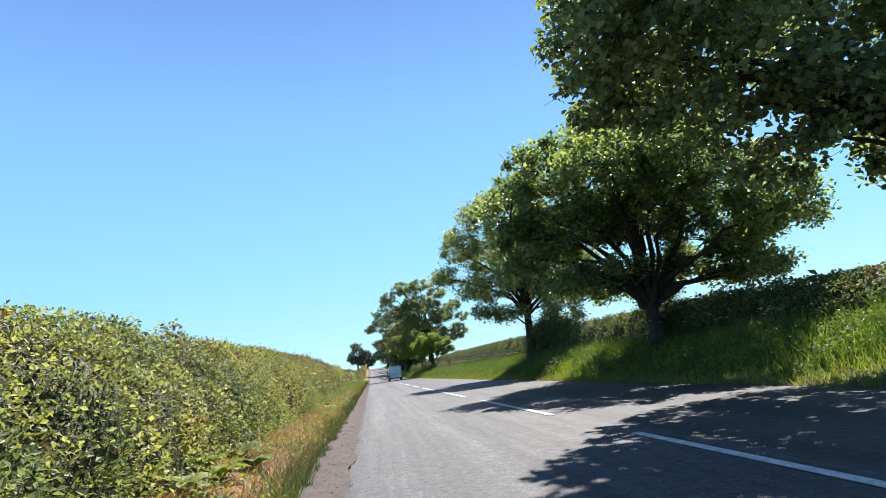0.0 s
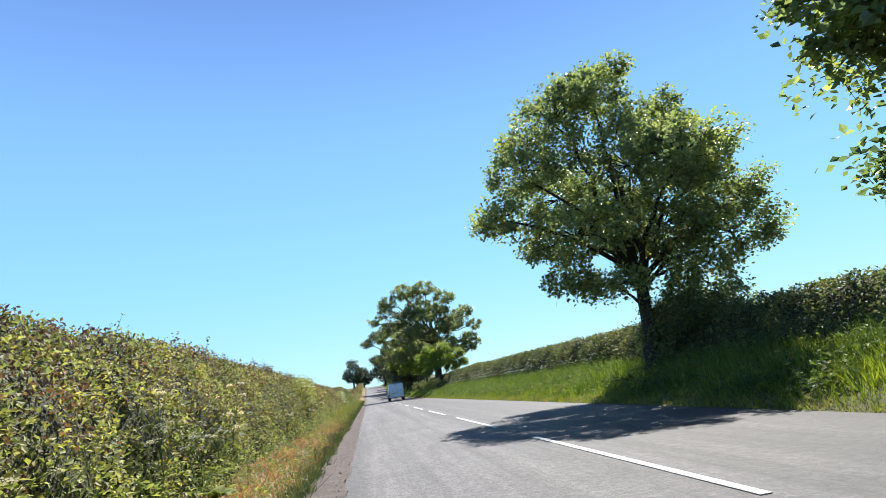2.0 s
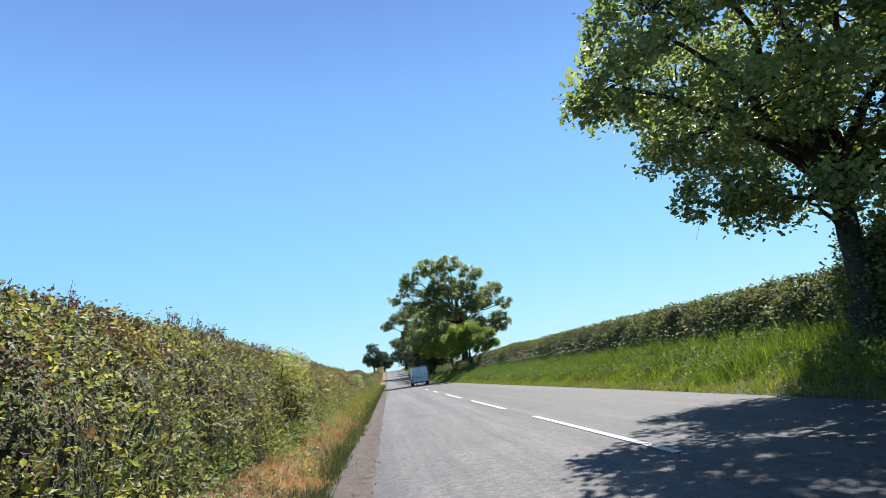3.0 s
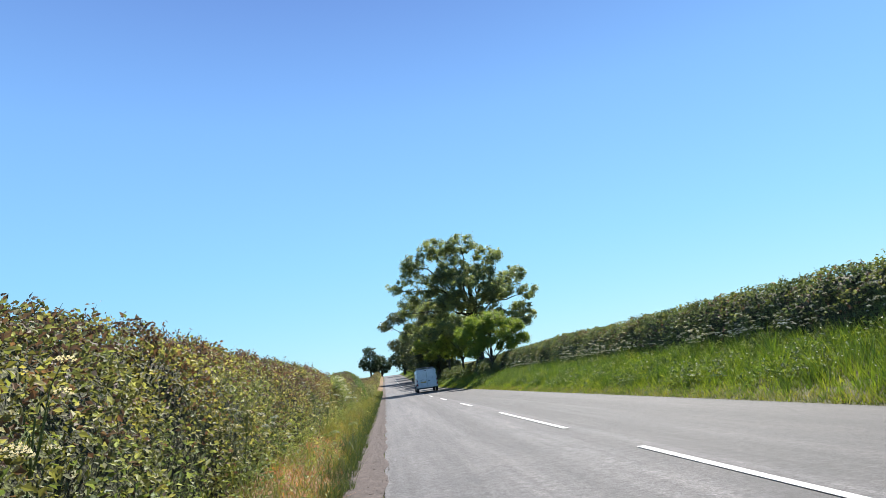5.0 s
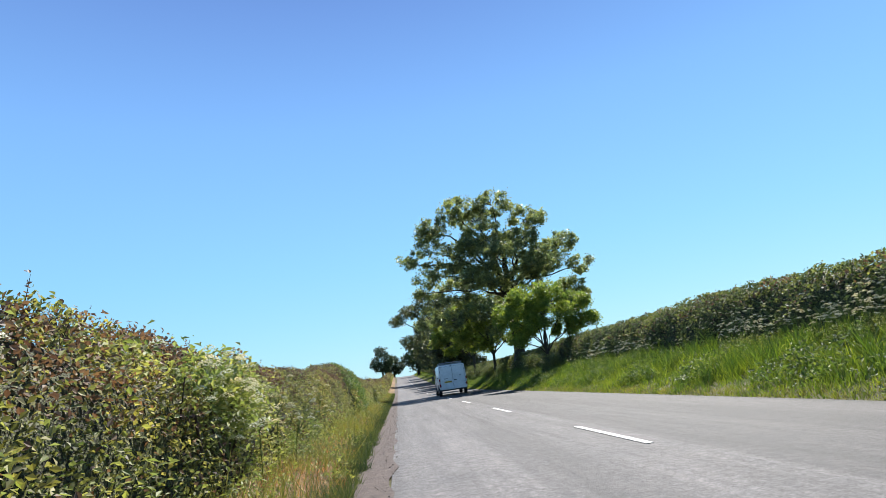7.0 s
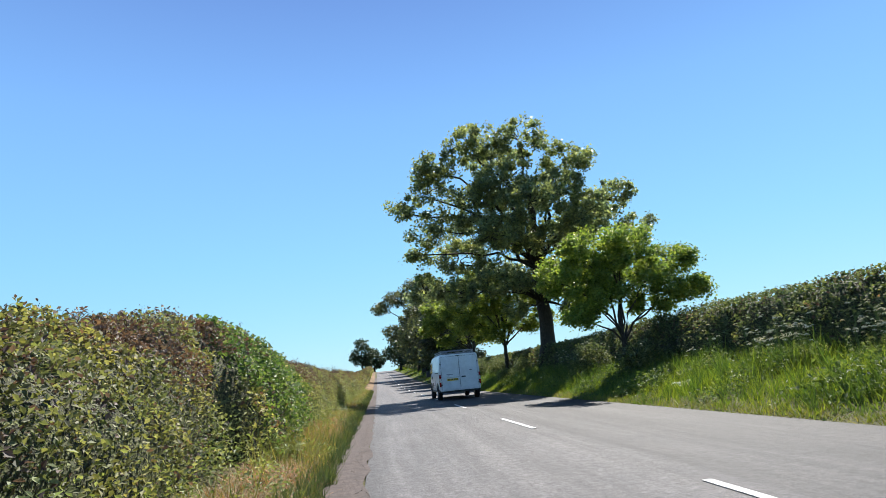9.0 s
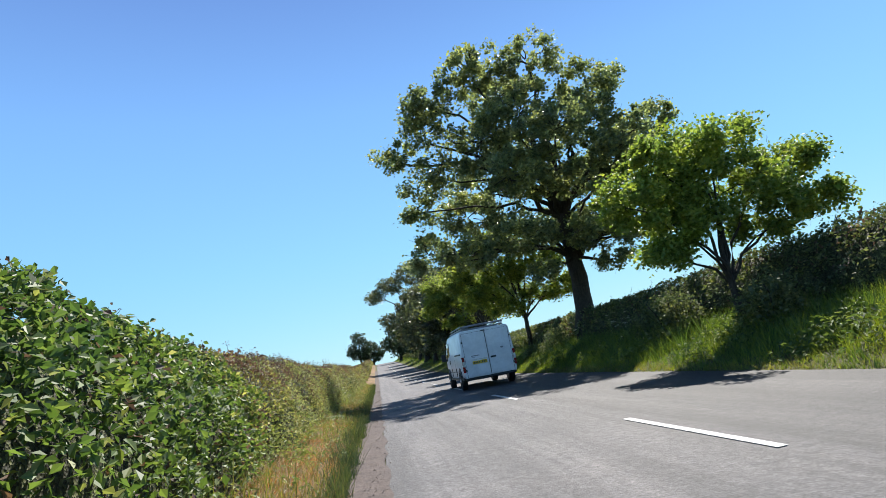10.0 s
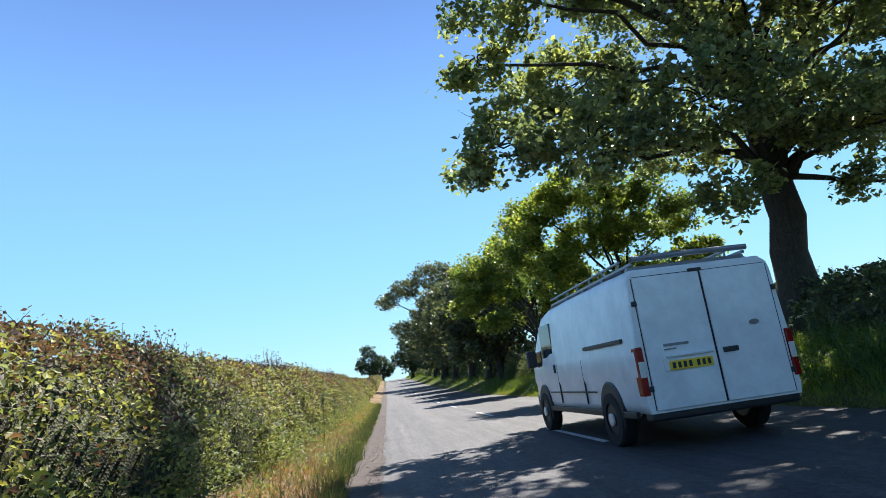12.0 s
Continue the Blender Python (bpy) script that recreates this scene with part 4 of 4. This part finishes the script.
def dock_plant():
    ob = thing("dock_plant", (0, 0, 0), "broad-leaved dock plant with large light green leaves", "plant", "dock plants")
    for k in range(9):
        a = k * 2.4 + rng.uniform(-0.3, 0.3)
        L, w, up = rng.uniform(0.2, 0.34), rng.uniform(0.07, 0.11), rng.uniform(0.5, 1.1)
        vs, fs = [], []
        for i in range(6):
            t = i / 5
            r = L * t
            z = L * (up * t - 0.75 * up * t * t) + 0.03
            ww = w * math.sin(math.pi * min(1, 0.08 + 0.92 * t)) ** 0.7
            c = np.array([r * math.cos(a), r * math.sin(a), z])
            s = np.array([-math.sin(a), math.cos(a), 0])
            vs += [c - s * ww + [0, 0, ww * 0.25], c, c + s * ww + [0, 0, ww * 0.25]]
            if i:
                o = 3 * i
                fs += [(o - 3, o - 2, o + 1, o), (o - 2, o - 1, o + 2, o + 1)]
        link("leaf", mesh_of("leaf", np.array(vs), np.array(fs), M_DOCK, True), ob)
    return ob


dock = dock_plant()
spots = [(-5.75, 4.6), (-5.9, 3.9), (-5.6, 5.4), (-6.0, 5.0), (-5.85, 6.1), (-5.6, 17.6), (-5.8, 19.3), (-5.9, 30.5), (-5.7, 46.6), (-5.8, 51.5), (-5.5, 50.2), (-5.8, 66.5), (-5.7, 71.2), (-5.8, 84.0), (-5.6, 86.2), (2.9, 47.2), (3.2, 48.0), (2.7, 62.5), (3.3, 71.5), (3.1, 76.0)]
for k, (x, y) in enumerate(spots):
    m = pose(x, y, float(ground_z(x, y)), rng.normal(0, 5), rng.normal(0, 5), rng.uniform(0, 360))
    if k == 0:
        dock.matrix_basis = m
    else:
        copy_thing(dock, m)


def pebbles(n):
    """Crumbs of stone strewn along the broken edge of the asphalt."""
    y = rng.uniform(0, 112, n)
    x = np.clip(rng.normal(-4.76, 0.12, n), -5.05, -4.5)
    r = rng.uniform(0.004, 0.012, n) * np.where(rng.uniform(0, 1, n) < 0.06, 1.7, 1.0)
    c = np.stack([x, y, rise(y) + 0.008 + r * 0.4], -1)
    star = np.array([[1, 0, 0], [0, 1, 0], [-1, 0, 0], [0, -1, 0], [0, 0, 0.7], [0, 0, -0.7]])
    v = c[:, None] + star[None] * r[:, None, None] * rng.uniform(0.6, 1.3, (n, 6, 1))
    f = np.array([[0, 1, 4], [1, 2, 4], [2, 3, 4], [3, 0, 4], [1, 0, 5], [2, 1, 5], [3, 2, 5], [0, 3, 5]])
    f = (np.arange(n)[:, None, None] * 6 + f[None]).reshape(-1, 3)
    return tagged(link("loose_gravel", mesh_of("loose_gravel", v.reshape(-1, 3), f, M_STONE)), "loose crumbs of grey and pinkish gravel at the road edge", "gravel", kind="stuff")


pebbles(5000)


# ---- the van ----
def solid(name, colour, rough=0.4, metal=0.0, coat=0.0, dirt=0.0):
    m, nt, b = material(name, rough, 0.5)
    col = ramp(nt, noise_of(nt, 2.5, 5, 0.7), [(0.3, tuple(c * (1 - dirt) for c in colour)), (0.65, colour)])
    nt.links.new(col, b.inputs["Base Color"])
    b.inputs["Metallic"].default_value = metal
    b.inputs["Coat Weight"].default_value = coat
    return m


V_WHITE = solid("van_paint", (0.8, 0.81, 0.82), 0.42, 0, 0.3, 0.22)
V_BLACK = solid("black_plastic", (0.02, 0.02, 0.022), 0.5)
V_TYRE = solid("tyre_rubber", (0.015, 0.015, 0.015), 0.85)
V_RIM = solid("steel_rim", (0.35, 0.35, 0.36), 0.4, 0.8)
V_RED = solid("red_lens", (0.26, 0.004, 0.008), 0.25, dirt=0.35)
V_CLEAR = solid("clear_lens", (0.6, 0.6, 0.58), 0.15)
V_YELLOW = solid("plate_yellow", (0.75, 0.5, 0.04), 0.4)
V_METAL = solid("rack_metal", (0.25, 0.25, 0.27), 0.45, 0.7)
V_GLASS = solid("tinted_glass", (0.03, 0.045, 0.05), 0.06)


def slab(x0, x1, y0, y1, z0, z1, bevel=0.01):
    bm = bmesh.new()
    bmesh.ops.create_cube(bm, size=1, matrix=Matrix.LocRotScale(((x0 + x1) / 2, (y0 + y1) / 2, (z0 + z1) / 2), None, (x1 - x0, y1 - y0, z1 - z0)))
    if bevel:
        bmesh.ops.bevel(bm, geom=bm.edges[:], offset=bevel, segments=2, affect="EDGES", profile=0.5)
    return bm


def drum(x, y, z, r, width, r_in=0.0, seg=28):
    """A wheel-like ring or disc about the x axis, with a rounded shoulder."""
    bm = bmesh.new()
    prof = [(-0.5, r * 0.93), (-0.38, r), (0.38, r), (0.5, r * 0.93), (0.5, r_in), (-0.5, r_in)]
    rings = []
    for k in range(seg):
        a = 2 * math.pi * k / seg
        rings.append([bm.verts.new((x + px * width, y + pr * math.cos(a), z + pr * math.sin(a))) for px, pr in prof])
    for k in range(seg):
        p, q = rings[k], rings[(k + 1) % seg]
        for i in range(len(prof)):
            j = (i + 1) % len(prof)
            if r_in == 0 and i == 4:
                continue
            bm.faces.new((p[i], p[j], q[j], q[i]))
    bmesh.ops.remove_doubles(bm, verts=bm.verts[:], dist=1e-5)
    bmesh.ops.recalc_face_normals(bm, faces=bm.faces[:])
    return bm


def van(at, turn):
    ob = thing("van", (0, 0, 0), "white panel van with a roof rack and dirty lower panels", "van")
    W = 0.96
    secs = [(0.0, 0.985, 2.02), (0.05, 1.0, 2.05), (1.2, 1.0, 2.07), (2.6, 1.0, 2.07), (3.6, 1.0, 2.06), (4.0, 0.995, 2.0), (4.3, 0.99, 1.78), (4.62, 0.98, 1.42), (4.85, 0.96, 1.2), (5.08, 0.92, 1.08), (5.18, 0.86, 0.9), (5.2, 0.84, 0.62)]
    bm = bmesh.new()
    rings = []
    for y, wf, top in secs:
        pts, w, z0 = [], W * wf, 0.42
        side = [(w * 0.95, z0), (w * 0.975, z0 + 0.1), (w * 0.98, min(0.78, top - 0.16)), (w, min(0.84, top - 0.14)), (w, min(1.1, top - 0.1)), (w * 0.98, min(1.2, top - 0.08))]
        up = max(0.0, min(1, (top - 1.2) / 0.85))
        side += [(w * (1 - 0.06 * up), top - 0.13 * up - 0.02), (w * (1 - 0.085 * up), top - 0.045 * up - 0.01), (w * (1 - 0.14 * up - 0.02), top)]
        pts = side + [(-x, z) for x, z in reversed(side)]
        rings.append([bm.verts.new((x, y, z)) for x, z in pts])
    for p, q in zip(rings, rings[1:]):
        for i in range(len(p)):
            j = (i + 1) % len(p)
            bm.faces.new((p[i], p[j], q[j], q[i]))
    bm.faces.new(rings[0])
    bm.faces.new(rings[-1])
    bmesh.ops.recalc_face_normals(bm, faces=bm.faces[:])
    for f in bm.faces:
        f.smooth = len(f.verts) == 4
    body = part("body", bm, V_WHITE, ob)
    for sx in (-1, 1):
        x0, x1 = sorted((sx * 0.012, sx * 0.835))
        door = part("rear_door", slab(x0, x1, -0.022, 0.01, 0.445, 1.95, 0.012), V_WHITE, ob)
        part("hinge", slab(sx * 0.86 - 0.03, sx * 0.86 + 0.03, -0.03, 0.02, 1.62, 1.68, 0.008), V_BLACK, door)
        part("hinge", slab(sx * 0.86 - 0.03, sx * 0.86 + 0.03, -0.03, 0.02, 0.66, 0.72, 0.008), V_BLACK, door)
        lamp_ = part("tail_lamp", slab(sx * 0.915 - 0.042, sx * 0.915 + 0.042, -0.02, 0.12, 0.62, 1.16, 0.015), V_RED, ob, "red tail lamp with a clear middle")
        part("reverse_lens", slab(sx * 0.915 - 0.036, sx * 0.915 + 0.036, -0.026, 0.05, 0.82, 1.0, 0.01), V_CLEAR, lamp_)
        part("rub_strip", slab(sx * 0.955 - 0.009, sx * 0.955 + 0.009, 1.5, 3.85, 0.66, 0.68, 0.004), V_BLACK, ob)
        part("sill", slab(sx * 0.93 - 0.03, sx * 0.93 + 0.03, 0.3, 4.6, 0.36, 0.44, 0.01), V_BLACK, ob)
        part("side_window", slab(sx * 0.915 - 0.02, sx * 0.915 + 0.02, 3.42, 4.12, 1.24, 1.82, 0.02), V_GLASS, ob)
        part("quarter_window", slab(sx * 0.93 - 0.02, sx * 0.93 + 0.02, 4.16, 4.5, 1.1, 1.4, 0.02), V_GLASS, ob)
        mir = part("mirror", slab(sx * 1.1 - 0.09, sx * 1.1 + 0.09, 4.2, 4.32, 1.12, 1.42, 0.03), V_BLACK, ob)
        part("mirror_arm", slab(min(sx * 0.92, sx * 1.05), max(sx * 0.92, sx * 1.05), 4.22, 4.28, 1.14, 1.2, 0.01), V_BLACK, mir)
        part("door_handle", slab(sx * 0.965 - 0.02, sx * 0.965 + 0.02, 3.3, 3.36, 0.98, 1.12, 0.01), V_BLACK, ob)
        for y in (1.05, 4.3):
            part("wheel_arch", drum(sx * 0.902, y, 0.42, 0.385, 0.125), V_BLACK, ob)
            wh = part("wheel", drum(sx * 0.86, y, 0.33, 0.2, 0.2), V_RIM, ob, "pressed steel wheel")
            part("tyre", drum(sx * 0.88, y, 0.335, 0.335, 0.2, 0.2), V_TYRE, wh)
            part("hub_cap", drum(sx * 0.985, y, 0.33, 0.08, 0.03), V_CLEAR, wh)
    part("door_gap", slab(-0.005, 0.005, -0.0235, 0.0, 0.45, 1.94, 0), V_BLACK, ob)
    for sx in (-1, 1):
        part("door_gap", slab(sx * 0.842 - 0.004, sx * 0.842 + 0.004, -0.012, 0.0, 0.45, 1.94, 0), V_BLACK, ob)
    part("door_gap", slab(-0.83, 0.83, -0.012, 0.0, 1.952, 1.958, 0), V_BLACK, ob)
    part("slide_rail", slab(-0.972, -0.93, 0.35, 1.75, 1.24, 1.29, 0.006), V_BLACK, ob)
    part("door_seam", slab(-0.9625, -0.94, 3.22, 3.23, 0.5, 1.12, 0), V_BLACK, ob)
    part("door_seam", slab(-0.9625, -0.94, 1.95, 1.96, 0.5, 1.12, 0), V_BLACK, ob)
    part("rear_bumper", slab(-0.9, 0.9, 0.02, 0.2, 0.33, 0.43, 0.03), V_BLACK, ob)
    part("front_bumper", slab(-0.86, 0.86, 5.0, 5.24, 0.3, 0.62, 0.05), V_BLACK, ob)
    part("brake_lamp", slab(-0.13, 0.03, -0.03, 0.02, 1.945, 1.985, 0.005), V_BLACK, ob)
    part("number_plate_recess", slab(-0.66, -0.08, -0.03, -0.015, 0.85, 1.0, 0.005), V_WHITE, ob)
    plate = part("number_plate", slab(-0.6, -0.08, -0.042, -0.028, 0.86, 0.965, 0.004), V_YELLOW, ob, "yellow number plate")
    for k, x in enumerate((-0.55, -0.485, -0.42, -0.355, -0.26, -0.195, -0.13)):
        part("plate_bar", slab(x - 0.018, x + 0.018, -0.046, -0.04, 0.88, 0.945, 0), V_BLACK, plate)
    part("plate_lamp", slab(-0.62, -0.06, -0.05, -0.02, 1.0, 1.025, 0.006), V_CLEAR, ob)
    part("badge_bar", slab(-0.62, -0.32, -0.03, -0.02, 1.13, 1.16, 0), V_METAL, ob)
    part("badge_bar", slab(-0.62, -0.48, -0.03, -0.02, 1.09, 1.105, 0), V_METAL, ob)
    part("badge", drum(0, 0, 0, 0.03, 0.012), V_METAL, ob).matrix_basis = pose(0.52, -0.03, 1.28, 0, 0, 90) @ Matrix.Diagonal((1, 2.0, 1, 1))
    part("door_pull", slab(0.07, 0.26, -0.045, -0.02, 0.98, 1.04, 0.012), V_BLACK, ob)
    wind = bmesh.new()
    vs = [wind.verts.new(p) for p in ((-0.8, 4.04, 1.99), (0.8, 4.04, 1.99), (0.86, 4.62, 1.46), (-0.86, 4.62, 1.46))]
    lo = [wind.verts.new((v.co.x, v.co.y - 0.02, v.co.z - 0.03)) for v in vs]
    wind.faces.new(vs)
    wind.faces.new(lo[::-1])
    for i in range(4):
        wind.faces.new((vs[i], lo[i], lo[(i + 1) % 4], vs[(i + 1) % 4]))
    part("windscreen", wind, V_GLASS, ob)
    rack = part("roof_rack", slab(-0.74, -0.70, 0.15, 3.7, 2.12, 2.16, 0.01), V_METAL, ob, "dull metal roof rack")
    part("rack_rail", slab(0.70, 0.74, 0.15, 3.7, 2.12, 2.16, 0.01), V_METAL, rack)
    for y in (0.25, 1.1, 1.9, 2.7, 3.6):
        part("rack_bar", slab(-0.76, 0.76, y - 0.025, y + 0.025, 2.08, 2.12, 0.008), V_METAL, rack)
        for sx in (-1, 1):
            part("rack_foot", slab(sx * 0.74 - 0.03, sx * 0.74 + 0.03, y - 0.04, y + 0.04, 1.98, 2.09, 0.01), V_METAL, rack)
    for sx in (-1, 1):
        part("rack_rail", slab(sx * 0.72 - 0.015, sx * 0.72 + 0.015, 0.5, 3.7, 2.22, 2.25, 0.008), V_METAL, rack)
        for y in (0.55, 1.1, 1.65, 2.2, 2.75, 3.3):
            part("rack_post", slab(sx * 0.72 - 0.012, sx * 0.72 + 0.012, y - 0.012, y + 0.012, 2.14, 2.23, 0.004), V_METAL, rack)
    for x in (-0.6, -0.52, -0.43):
        v, f = tube(np.array([[x, 0.7, 2.16], [x, 2.0, 2.165], [x, 3.6, 2.16]]), [0.035, 0.035, 0.035], 10)
        link("pipe_carrier", mesh_of("pipe_carrier", v, f, V_METAL, True), rack)
    v, f = tube(np.array([[-0.74, 0.12, 2.19], [0, 0.12, 2.2], [0.74, 0.12, 2.19]]), [0.035, 0.035, 0.035], 10)
    link("rack_roller", mesh_of("rack_roller", v, f, V_METAL, True), rack)
    ob.matrix_basis = pose(*at, 0, 0, turn)
    return ob


van((-0.6, 89.4, 0.0), 0.0)
